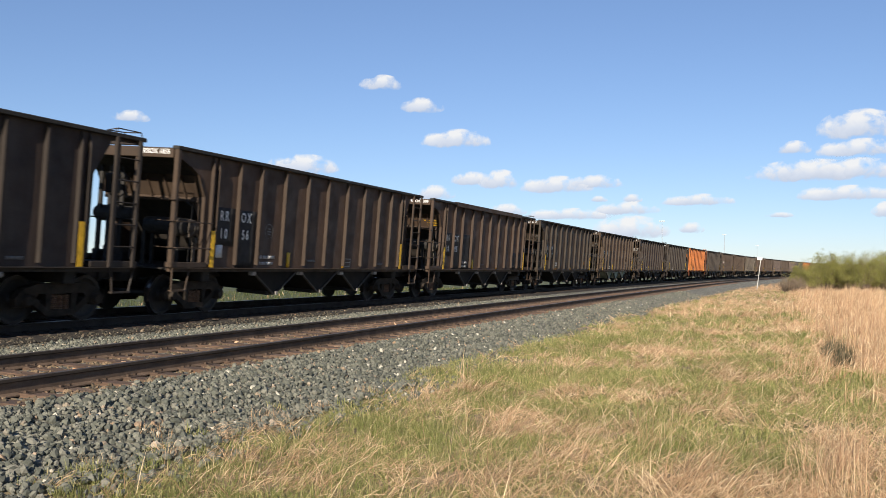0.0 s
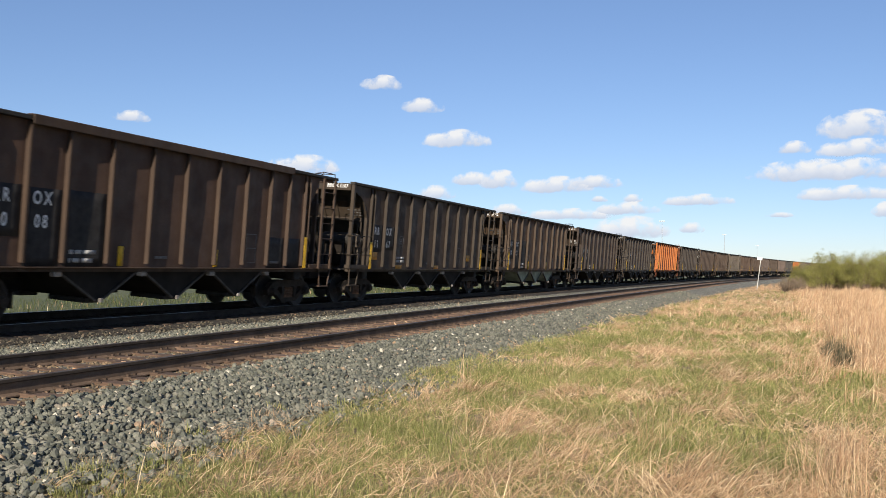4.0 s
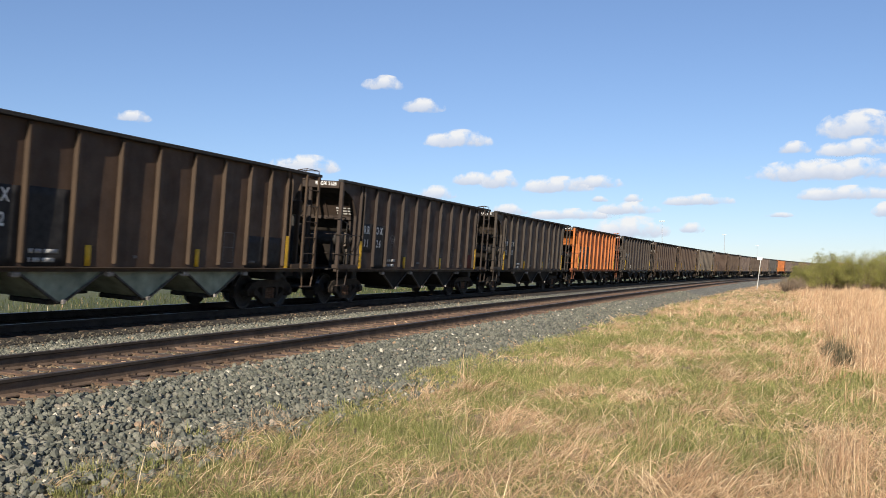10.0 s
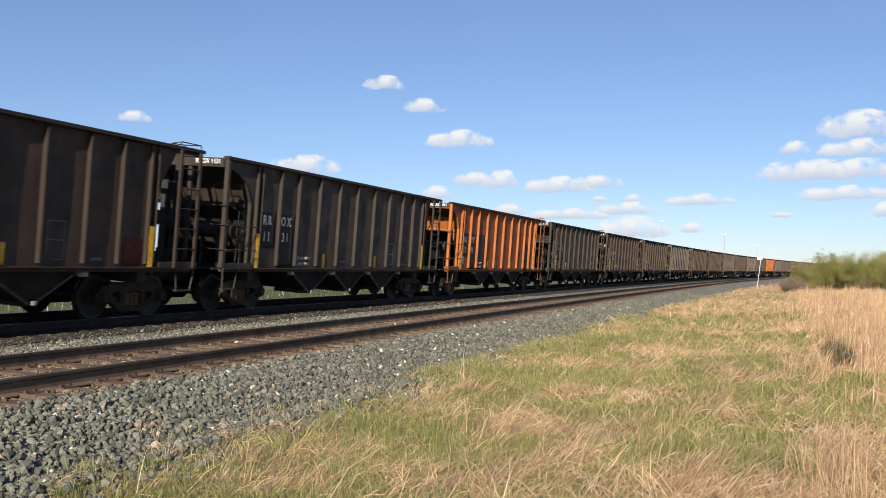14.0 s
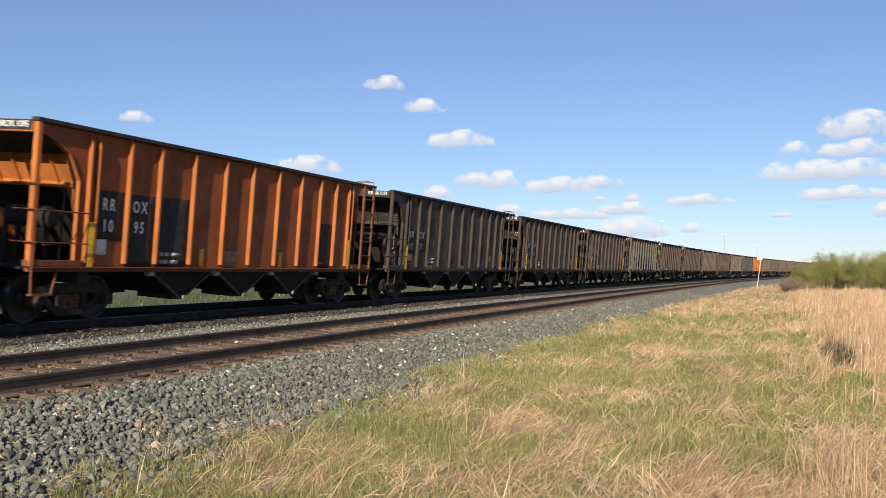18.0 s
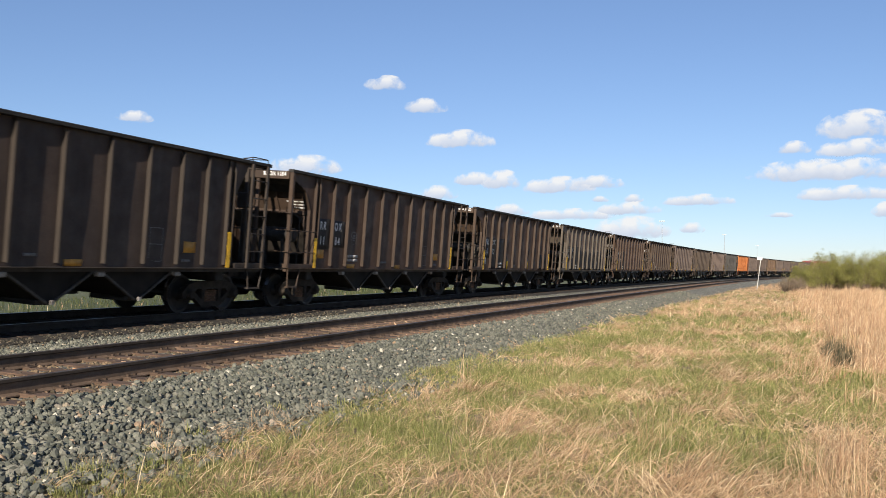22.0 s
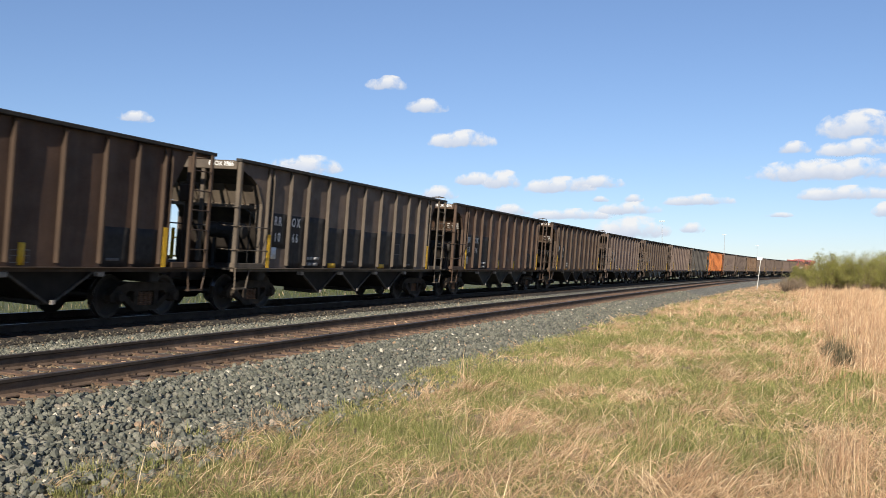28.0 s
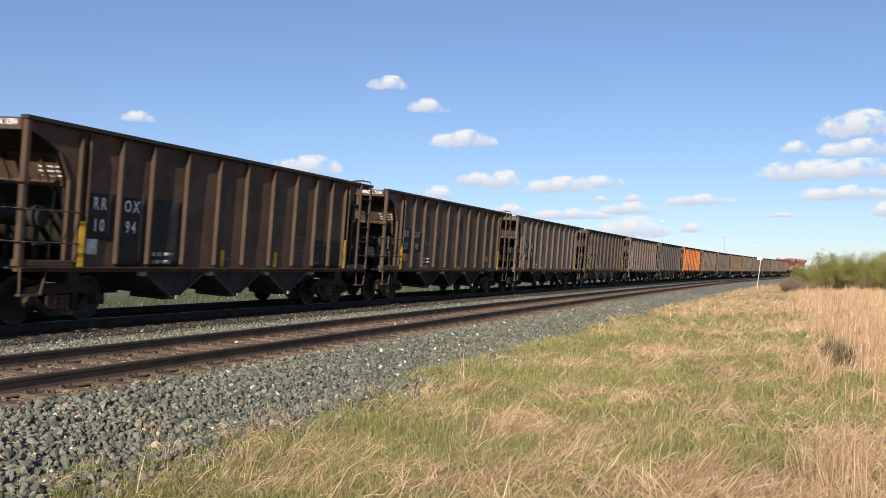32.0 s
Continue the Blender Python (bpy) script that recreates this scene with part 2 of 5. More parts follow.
def blade_material(name, stops, scale=0.7):
    m, n, l, b = material(name, 0.7)
    g = n.new("ShaderNodeNewGeometry")
    base = ramp(n, l, g.outputs["Random Per Island"], stops)
    big = ramp(n, l, noise_node(n, l, scale, 4), [(0.3, (0.78, 0.78, 0.75)), (0.7, (1.15, 1.12, 1.1))])
    col = mix(n, l, 1.0, base, big, "MULTIPLY")
    l.new(col, b.inputs["Base Color"])
    b.inputs["Specular IOR Level"].default_value = 0.25
    tr = n.new("ShaderNodeBsdfTranslucent")
    l.new(col, tr.inputs["Color"])
    ms = n.new("ShaderNodeMixShader")
    ms.inputs["Fac"].default_value = 0.3
    out = n["Material Output"]
    l.new(b.outputs["BSDF"], ms.inputs[1])
    l.new(tr.outputs["BSDF"], ms.inputs[2])
    l.new(ms.outputs["Shader"], out.inputs["Surface"])
    return m


DARKTIE = plain("dark_tie_wood", (0.06, 0.042, 0.03), 0.85, vary=0.5)
DARKBED = plain("darker_ballast", (0.046, 0.039, 0.032), 0.95, vary=0.5, scale=9, relief=0.6)
TIE, STONE, BED, SOIL = tie_material(), stone_material(tint=(0.88, 0.85, 0.78)), bed_material(), soil_material()
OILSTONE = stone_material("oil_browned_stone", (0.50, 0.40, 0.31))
RUSTSTONE = stone_material("rust_stained_stone", (0.98, 0.66, 0.45))
GREEN = blade_material("fresh_grass", [(0.0, (0.12, 0.14, 0.040)), (0.4, (0.215, 0.232, 0.075)), (0.75, (0.34, 0.335, 0.125)), (1.0, (0.58, 0.47, 0.25))])
STRAW = blade_material("dry_grass", [(0.0, (0.34, 0.20, 0.115)), (0.4, (0.53, 0.335, 0.20)), (0.75, (0.70, 0.49, 0.30)), (1.0, (0.85, 0.67, 0.44))])
THATCH = blade_material("matted_straw", [(0.0, (0.26, 0.17, 0.095)), (0.35, (0.46, 0.305, 0.18)), (0.75, (0.66, 0.475, 0.295)), (1.0, (0.83, 0.67, 0.44))])
WEED = blade_material("shaded_weeds", [(0.0, (0.06, 0.062, 0.034)), (0.5, (0.13, 0.12, 0.07)), (1.0, (0.32, 0.24, 0.15))])
VERGE = blade_material("verge_grass", [(0.0, (0.05, 0.068, 0.022)), (0.5, (0.085, 0.105, 0.038)), (1.0, (0.15, 0.155, 0.065))])
LEAF = blade_material("spring_leaves", [(0.0, (0.18, 0.185, 0.052)), (0.5, (0.25, 0.25, 0.068)), (1.0, (0.33, 0.31, 0.095))])
SPRUCE = blade_material("spruce_needles", [(0.0, (0.02, 0.035, 0.015)), (0.5, (0.04, 0.06, 0.025)), (1.0, (0.07, 0.09, 0.04))])
TWIG = plain("grey_brown_twigs", (0.20, 0.15, 0.105), 0.9, vary=0.4)

# ------------------------------------------------------------ ground, ballast, tracks
GROUND_Z = -0.52
GROUND = []                                                   # grid lines and heights of the ground sheet


def ground_height(x, y):
    u = side_of(x, y)
    z = GROUND_Z
    if u > 2.4:
        z += 0.05 * noise.noise((x * 0.5, y * 0.5, 0)) + 0.12 * noise.noise((x * 0.11, y * 0.11, 3)) * min((u - 2.4) / 3, 1)
    elif u < -9.5:
        z += 0.25 * noise.noise((x * 0.04, y * 0.04, 7)) - 0.1
    else:
        z -= 0.35
    return z


def axis_steps(near_lo, near_hi, step, far_lo, far_hi):
    out, v, d = [], near_lo, step
    while v < near_hi:
        out.append(v)
        v += step
    while v < far_hi:
        out.append(v)
        d *= 1.22
        v += d
    out.append(far_hi)
    v, d, low = near_lo, step, []
    while v > far_lo:
        d *= 1.22
        v -= d
        low.append(max(v, far_lo))
    return low[::-1] + out


def make_ground():
    xs, ys = axis_steps(-30, 14, 0.45, -3200, 3200), axis_steps(-4, 70, 0.6, -1500, 4200)
    verts = [(x, y, ground_height(x, y)) for y in ys for x in xs]
    w = len(xs)
    GROUND[:] = [np.array(xs), np.array(ys), np.array([v[2] for v in verts]).reshape(len(ys), w)]
    faces = [(j * w + i, j * w + i + 1, (j + 1) * w + i + 1, (j + 1) * w + i) for j in range(len(ys) - 1) for i in range(w - 1)]
    me = bpy.data.meshes.new("ground")
    me.from_pydata(verts, [], faces)
    me.materials.append(SOIL)
    me.shade_smooth()
    tagged(new("ground", me), "open grassland with straw and green patches beside the railway", "ground", kind="structure")


def along(lo, hi):
    """Stations along the line, closer together near the eye."""
    out, s = [], lo
    while s < hi:
        out.append(s)
        s += 1.0 if -10 < s < 60 else (4.0 if s < 250 else 12.0)
    return out + [hi]


def sweep(profile, stations, far, closed=True):
    """A bar of one section (y to the far side, z up) along a track."""
    bm = bmesh.new()
    rings = []
    for s in stations:
        m = rail_pose(s, far)
        rings.append([bm.verts.new(m @ Vector((0, y, z))) for y, z in profile])
    n = len(profile)
    for A, B in zip(rings, rings[1:]):
        for i in range(n if closed else n - 1):
            j = (i + 1) % n
            bm.faces.new((A[i], B[i], B[j], A[j]))
    bmesh.ops.recalc_face_normals(bm, faces=bm.faces[:])
    return bm


def make_ballast():
    """One bed under both tracks, from the field toe to the far toe."""
    stations = along(-120, 900)
    bm = bmesh.new()
    rows = []
    for s in stations:
        a, b = rail_pose(s, False), rail_pose(s, True)
        pts = [a @ Vector((0, -3.05, -0.60)), a @ Vector((0, -2.7, -0.42)), a @ Vector((0, -1.75, -0.20)), a @ Vector((0, -1.3, -0.17)), a @ Vector((0, -1.05, -0.18)), a @ Vector((0, -0.75, -0.20)), a @ Vector((0, -0.5, -0.18)), a @ Vector((0, 0.5, -0.18)), a @ Vector((0, 0.75, -0.20)), a @ Vector((0, 1.05, -0.18)), a @ Vector((0, 1.3, -0.18)),
               a @ Vector((0, 2.2, -0.24)), b @ Vector((0, -2.2, -0.20)), b @ Vector((0, -1.35, -0.175)), b @ Vector((0, 0, -0.185)), b @ Vector((0, 1.35, -0.175)), b @ Vector((0, 1.9, -0.26)), b @ Vector((0, 3.4, -0.98))]
        rows.append([bm.verts.new(p) for p in pts])
    for A, B in zip(rows, rows[1:]):
        for i in range(len(A) - 1):
            bm.faces.new((A[i + 1], B[i + 1], B[i], A[i]))
    ob = part("ballast_bed", bm, BED, None)
    ob.data.shade_smooth()
    tagged(ob, "grey crushed-stone ballast bed under two railway tracks", "ballast", kind="structure")
    # a thin, darker ballast sheet over the bed of the far track
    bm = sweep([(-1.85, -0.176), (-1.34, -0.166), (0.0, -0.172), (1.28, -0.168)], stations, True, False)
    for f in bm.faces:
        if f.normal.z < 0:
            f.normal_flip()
    tagged(part("oily_ballast", bm, DARKBED, None), "dark ballast between the rails of the busy track", "ballast", kind="structure")


RAIL = [(-0.0375, 0.0), (-0.0375, -0.03), (-0.009, -0.045), (-0.009, -0.145), (-0.07, -0.165), (-0.07, -0.178),
        (0.07, -0.178), (0.07, -0.165), (0.009, -0.145), (0.009, -0.045), (0.0375, -0.03), (0.0375, 0.0)]


def make_track(far):
    name = "main_track" if far else "siding_track"
    tr = tagged(empty(name), "railway track with dark ballast and polished rail tops under a passing train" if far else
                "railway track with rusty brown rails on weathered wooden ties", "railway track", kind="structure")
    st = along(-120, 900)
    for side in (-1, 1):
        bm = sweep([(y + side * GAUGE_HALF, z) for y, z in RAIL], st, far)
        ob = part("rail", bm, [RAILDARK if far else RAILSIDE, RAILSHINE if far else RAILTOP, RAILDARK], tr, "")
        # head sides and undersides get the darker rail material
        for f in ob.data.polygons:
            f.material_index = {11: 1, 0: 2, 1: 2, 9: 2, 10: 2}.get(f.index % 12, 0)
    wood = bpy.data.meshes.new("tie")
    bm = boxes((-0.11, 0.11, -1.3, 1.3, -0.36, -0.15), soft=0.012)
    bm.to_mesh(wood)
    bm.free()
    wood.materials.append(DARKTIE if far else TIE)
    iron = bpy.data.meshes.new("tie_plate")
    bm = boxes((-0.10, 0.10, -0.17, 0.17, -0.148, -0.1785 + 0.012))
    for sx in (-0.06, 0.06):
        for sy in (-0.095, 0.095):
            box(bm, sx - 0.016, sx + 0.016, sy - 0.016, sy + 0.016, -0.17, -0.125)
    bm.to_mesh(iron)
    bm.free()
    iron.materials.append(RAILDARK if far else TIEPLATE)
    s = -6.0
    rnd = random.Random(5 + far)
    while s < (62 if far else 105):
        m = rail_pose(s + rnd.uniform(-0.03, 0.03), far)
        put("tie", wood, tr, m @ pose(0, rnd.uniform(-0.04, 0.04), rnd.uniform(-0.012, 0.004), 0, 0, rnd.uniform(-1.2, 1.2)))
        if s < 45:
            for side in (-1, 1):
                put("tie_plate", iron, tr, m @ pose(0, side * GAUGE_HALF, 0.0))
        s += 0.51


# ------------------------------------------------------------ hopper cars
PANEL = [0.03, 1.23, -1.17, 2.41, -2.39, 3.52, -3.57, 4.47, -4.53]
HALF, TOP, SILL = 7.15, 3.77, 1.05
AXLE = 0.457


def sheet_in(x, z):
    """How far the thin side sheet is dented in at a place, metres; never bulges past its frame."""
    edges = sorted(PANEL + [-5.43, 5.33])
    if not edges[0] < x < edges[-1]:
        return 0.0
    i = max(j for j in range(len(edges) - 1) if edges[j] <= x)
    u = (x - edges[i]) / (edges[i + 1] - edges[i])
    v = min(max((z - 1.12) / 2.57, 0.0), 1.0)
    wave = 0.5 - 0.5 * math.cos(math.pi * (0.18 + 0.82 * v)) + 0.22 * math.sin(6.2 * v + 1.7 * math.sin(i * 2.3))
    return 0.026 * math.sin(math.pi * u) ** 0.8 * min(max(wave, 0.0), 1.2)


def side_skin(outline, nx, nz):
    """The dented sheet between the end stakes, with a plain plate outline beyond it at both ends."""
    bm = bmesh.new()
    edges = sorted(PANEL + [-5.43, 5.33])
    xs = [edges[i] + (edges[i + 1] - edges[i]) * j / nx for i in range(len(edges) - 1) for j in range(nx)] + [edges[-1]]
    zs = [1.10 + (3.698 - 1.10) * j / nz for j in range(nz + 1)]
    front = [[bm.verts.new((x, -1.445 + sheet_in(x, z), z)) for x in xs] for z in zs]
    back = [[bm.verts.new((x, -1.433 + sheet_in(x, z), z)) for x in xs] for z in zs]
    for j in range(nz):
        for i in range(len(xs) - 1):
            bm.faces.new((front[j][i], front[j][i + 1], front[j + 1][i + 1], front[j + 1][i])).smooth = True
            bm.faces.new((back[j][i + 1], back[j][i], back[j + 1][i], back[j + 1][i + 1])).smooth = True
    for pts in outline:
        prism(bm, pts, -1.445, -1.425)
    return bm


def stake(w, deep, top_cut):
    bm = bmesh.new()
    rings = []
    for z, d in ((1.19, deep), (3.685 - top_cut, deep), (3.698, 0.02)):
        k = 0.5 if d < 0.05 else 1.0
        rings.append([bm.verts.new(p) for p in ((-w / 2, 0.02, z), (-w * 0.40 * k, -d, z), (w * 0.40 * k, -d, z), (w / 2, 0.02, z))])
    for A, B in zip(rings, rings[1:]):
        for i in range(4):
            j = (i + 1) % 4
            bm.faces.new((A[i], A[j], B[j], B[i]))
    bm.faces.new(rings[0][::-1])
    bm.faces.new(rings[-1])
    bmesh.ops.recalc_face_normals(bm, faces=bm.faces[:])
    return bm


# section of the two end sheets: the end that carries the brake gear has a hood over its platform, the ladder end none
GEAR_END = [(-5.84, 2.72), (-6.13, 3.20), (-6.45, 3.38), (-6.98, 3.58)]
LADDER_END = [(5.72, 2.84), (6.00, 3.32), (6.14, 3.56), (6.18, 3.64)]


def side_parts(car, flip):
    """All that stands on one side of the car; flip turns it round to the other side."""
    turn = pose(0, 0, 0, 0, 0, 180 if flip else 0)

    def add(name, bm, mat, label=""):
        bm.transform(turn)
        ob = part(name, bm, mat, car, label)
        return ob
    gear_x, ladder_x = (-5.30, 5.44) if flip else (-5.87, 5.62)
    left = [(gear_x, 1.10), (-5.43 + 0.20 * flip, 1.10), (-5.43 + 0.20 * flip, 3.698), (-7.0, 3.698), (-6.98, 3.56), (-6.46, 3.38), (-6.16, 3.22), (-5.87, 2.74), (gear_x, 2.72)]
    right = [(5.33, 1.10), (ladder_x, 1.10), (ladder_x, 2.80), (6.00, 3.32), (6.12, 3.50), (6.16, 3.60), (7.0, 3.64), (7.0, 3.698), (5.33, 3.698)]
    if flip:
        left, right = [(-x, z) for x, z in right[::-1]], [(-x, z) for x, z in left[::-1]]
    add("side_sheet", side_skin([left, right], 1 if flip else 6, 1 if flip else 11), PAINT)
    add("top_chord", boxes((-7.08, 7.08, -1.56, -1.39, 3.688, 3.77), soft=0.012), UNDER)
    add("side_sill", boxes((-7.02, 7.02, -1.50, -1.40, 1.03, 1.105), (-7.02, 7.02, -1.60, -1.40, 1.106, 1.118)), PAINT)
    proto = stake(0.066, 0.094, 0.08)
    me = None
    for x in PANEL:
        if me is None:
            ob = add("side_stake", proto, PAINT)
            ob.matrix_basis = pose(0, 1.446 if flip else -1.446, 0)
            me = ob.data
        else:
            put("side_stake", me, car, pose(x, 1.446 if flip else -1.446, 0))
    me = None
    for x in ((-5.10, -5.26, 5.10, 5.26) if flip else (-5.43, -5.65, 5.33, 5.55)):
        if me is None:
            ob = add("end_stake", stake(0.045, 0.085, 0.25), PAINT)
            me = ob.data
            ob.matrix_basis = pose(x, 1.446 if flip else -1.446, 0)
        else:
            put("end_stake", me, car, pose(x, 1.446 if flip else -1.446, 0))
    a, b = -1, 1                                              # each side has its post and grab irons at one end, its ladder at the other
    corner = boxes((min(a * 7.06, a * 6.95), max(a * 7.06, a * 6.95), -1.55, -1.44, 1.118, 3.698), soft=0.01)
    add("corner_post", corner, PAINT)
    edge = bmesh.new()
    for p, q in (((5.88, 2.74), (6.17, 3.22)), ((6.17, 3.22), (6.47, 3.38)), ((5.88, 1.12), (5.88, 2.74))):
        n_ = Vector((q[1] - p[1], 0, -(q[0] - p[0]))).normalized() * 0.012
        prism(edge, [(a * (p[0] + n_.x), p[1] + n_.z), (a * (p[0] - n_.x), p[1] - n_.z), (a * (q[0] - n_.x), q[1] - n_.z), (a * (q[0] + n_.x), q[1] + n_.z)], -1.475, -1.36)
    bmesh.ops.recalc_face_normals(edge, faces=edge.faces[:])
    if not flip:
        add("edge_flange", edge, PAINT)
    else:
        edge.free()
    for z in (1.56, 2.14):
        x0, x1 = a * 6.99, a * 5.68
        add("grab_iron", rods(((x0, -1.60, z), (x1, -1.60, z), 0.013), ((x0, -1.60, z), (x0, -1.50, z), 0.013), ((x1, -1.60, z), (x1, -1.50, z), 0.013)), PAINT)
    for z in (2.60, 2.14, 1.56):
        x0 = a * 7.12
        add("grab_iron", rods(((x0, -1.58, z), (x0, -1.10, z), 0.013), ((x0, -1.58, z), (a * 7.03, -1.50, z), 0.013), ((x0, -1.10, z), (a * 7.03, -1.10, z), 0.013)), PAINT)
    add("end_step", boxes((-7.08, -5.72, -1.53, -1.36, 1.121, 1.24), soft=0.01), PAINT)
    add("end_step", boxes((5.72, 7.08, -1.53, -1.36, 1.121, 1.24), soft=0.01), PAINT)
    for x in (6.22, 6.90):
        add("ladder_rail", boxes((b * x - 0.042, b * x + 0.042, -1.585, -1.53, 1.121, 3.698), soft=0.006), PAINT)
    for i in range(5):
        z = 1.535 + i * 0.44
        add("ladder_rung", rods(((b * 6.24, -1.575, z), (b * 6.89, -1.575, z), 0.014)), PAINT)
    add("roof_grab", rods(*[((b * p[0], -p[1], p[2]), (b * q[0], -q[1], q[2]), 0.012) for p, q in (((6.25, 1.48, 3.765), (6.28, 1.48, 3.87)), ((6.28, 1.48, 3.87), (6.98, 1.48, 3.87)), ((6.98, 1.48, 3.87), (7.02, 1.48, 3.765)),
                                                                                           ((6.98, 1.48, 3.87), (6.98, 1.05, 3.87)), ((6.98, 1.05, 3.87), (7.02, 1.05, 3.71)), ((6.30, 1.48, 3.87), (6.30, 1.2, 3.83)), ((6.30, 1.2, 3.83), (6.98, 1.05, 3.87)))]), PAINT)
    for x0, x1, in0, in1 in ((6.30, 6.98, 6.38, 6.86), (-6.98, -6.36, -6.96, -6.48)):
        bm = rods(((x0, -1.53, 1.12), (in0, -1.53, 0.62), 0.020), ((x1, -1.53, 1.12), (in1, -1.53, 0.62), 0.020), n=6)
        box(bm, min(in0, in1) - 0.02, max(in0, in1) + 0.02, -1.56, -1.47, 0.60, 0.635)
        add("stirrup_step", bm, PAINT)
    for x in (-3.62, -1.22, 1.22, 3.62):
        add("sill_bracket", boxes((x - 0.10, x + 0.10, -1.49, -1.36, 0.93, 1.028), soft=0.02), FLANGE)
    for c in (-2.42, 0.0, 2.42):
        tri = [(c - 1.12, 1.03), (c - 0.10, 0.46), (c + 0.10, 0.46), (c + 1.12, 1.03)]
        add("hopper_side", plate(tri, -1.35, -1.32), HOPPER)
        for sgn in (-1, 1):
            bm = bmesh.new()
            p, q = Vector((c + sgn * 1.12, -1.36, 1.03)), Vector((c + sgn * 0.08, -1.36, 0.45))
            d = (q - p).normalized()
            up = Vector((-d.z, 0, d.x)) * 0.020
            v = [bm.verts.new(e + o + Vector((0, y, 0))) for o in (up, -up) for e in (p, q) for y in (-0.035, 0.03)]
            for f in ((0, 1, 3, 2), (4, 6, 7, 5), (0, 2, 6, 4), (1, 5, 7, 3), (0, 4, 5, 1), (2, 3, 7, 6)):
                bm.faces.new([v[i] for i in f])
            bmesh.ops.recalc_face_normals(bm, faces=bm.faces[:])
            add("hopper_flange", bm, EDGE, "")
    # reflector plates beside the end stakes
    for x in (-5.54, 5.44):
        add("reflector", boxes((x - 0.07, x + 0.07, -1.532, -1.52, 1.13, 1.98), (x - 0.06, x + 0.06, -1.52, -1.446, 1.2, 1.24), (x - 0.06, x + 0.06, -1.52, -1.446, 1.7, 1.74)), YELLOW, "yellow reflective strip")


def make_truck(car, x):
    bol = boxes((-0.22, 0.22, -0.95, 0.95, 0.42, 0.72), soft=0.03)
    truck = part("truck", bol, TRUCK, car)
    truck.matrix_basis = pose(x, 0, 0)
    for sy in (-1, 1):
        bm = bmesh.new()
        y0, y1 = (sy * 0.99 - 0.07, sy * 0.99 + 0.07)
        for pts in ([(-1.15, 0.50), (-1.10, 0.36), (-0.76, 0.36), (-0.60, 0.58), (0.60, 0.58), (0.76, 0.36), (1.10, 0.36), (1.15, 0.50), (0.95, 0.68), (0.60, 0.77), (-0.60, 0.77), (-0.95, 0.68)],
                    [(-0.72, 0.575), (-0.80, 0.44), (-0.36, 0.16), (0.36, 0.16), (0.80, 0.44), (0.72, 0.575), (0.62, 0.48), (0.30, 0.27), (-0.30, 0.27), (-0.62, 0.48)],
                    [(-0.40, 0.575), (-0.38, 0.24), (-0.28, 0.24), (-0.26, 0.575)], [(0.26, 0.575), (0.28, 0.24), (0.38, 0.24), (0.40, 0.575)]):
            prism(bm, pts, y0, y1)
        ob = part("side_frame", bm, TRUCK, truck)
        for sx in (-0.16, 0.0, 0.16):
            bm = bmesh.new()
            prof = [(0.0, 0.272), (0.05, 0.272)]
            for i in range(7):
                prof += [(0.072, 0.282 + i * 0.04), (0.072, 0.300 + i * 0.04), (0.05, 0.310 + i * 0.04)]
            lathe(bm, prof + [(0.0, 0.57)], 10)
            bm.transform(pose(sx, sy * 0.99, 0) @ Matrix.Rotation(radians(90), 4, "X") @ Matrix.Diagonal((1, 1, -1, 1)))
            bmesh.ops.recalc_face_normals(bm, faces=bm.faces[:])
            part("coil_spring", bm, SPRING, truck, "rusty coil spring")
        for sx in (-0.89, 0.89):
            bm = bmesh.new()
            lathe(bm, [(0, sy * 1.16), (0.085, sy * 1.16), (0.10, sy * 1.13), (0.11, sy * 1.08), (0.13, sy * 1.075), (0.13, sy * 0.93), (0, sy * 0.93)], 16)
            bm.transform(pose(sx, 0, AXLE))
            part("bearing_cap", bm, TRUCK, truck)
        for x0 in (-1.42, 1.38):
            part("brake_shoe", boxes((x0, x0 + 0.04, sy * 0.78 - 0.06, sy * 0.78 + 0.06, 0.3, 0.62), soft=0.01), TRUCK, truck)
    for sx in (-0.89, 0.89):
        bm = bmesh.new()
        for sy in (-1, 1):
            lathe(bm, [(0.0, sy * 0.83), (0.12, sy * 0.83), (0.13, sy * 0.80), (0.17, sy * 0.765), (0.30, sy * 0.755), (0.36, sy * 0.775), (0.385, sy * 0.80), (0.455, sy * 0.80), (0.457, sy * 0.78),
                       (0.459, sy * 0.715), (0.485, sy * 0.70), (0.485, sy * 0.68), (0.38, sy * 0.675), (0.30, sy * 0.70), (0.13, sy * 0.70), (0.11, sy * 0.66), (0.0, sy * 0.66)], 28)
        rod(bm, (0, -0.68, 0), (0, 0.68, 0), 0.085, 12)
        for a in range(4):                                   # lightening marks that show the turning
            box(bm, -0.03, 0.03, -0.762, -0.752, 0.24, 0.31, pose(0, 0, 0, 0, a * 90, 0))
        ob = part("wheelset", bm, [WHEEL, TREAD], truck)
        for f in ob.data.polygons:
            r = math.hypot(f.center.x, f.center.z)
            if 0.452 < r < 0.47 and abs(f.normal.y) < 0.5:
                f.material_index = 1
        ob.data.shade_smooth()
        ob.data.set_sharp_from_angle(angle=radians(35))
        ob.matrix_basis = pose(sx, 0, AXLE)
    return truck


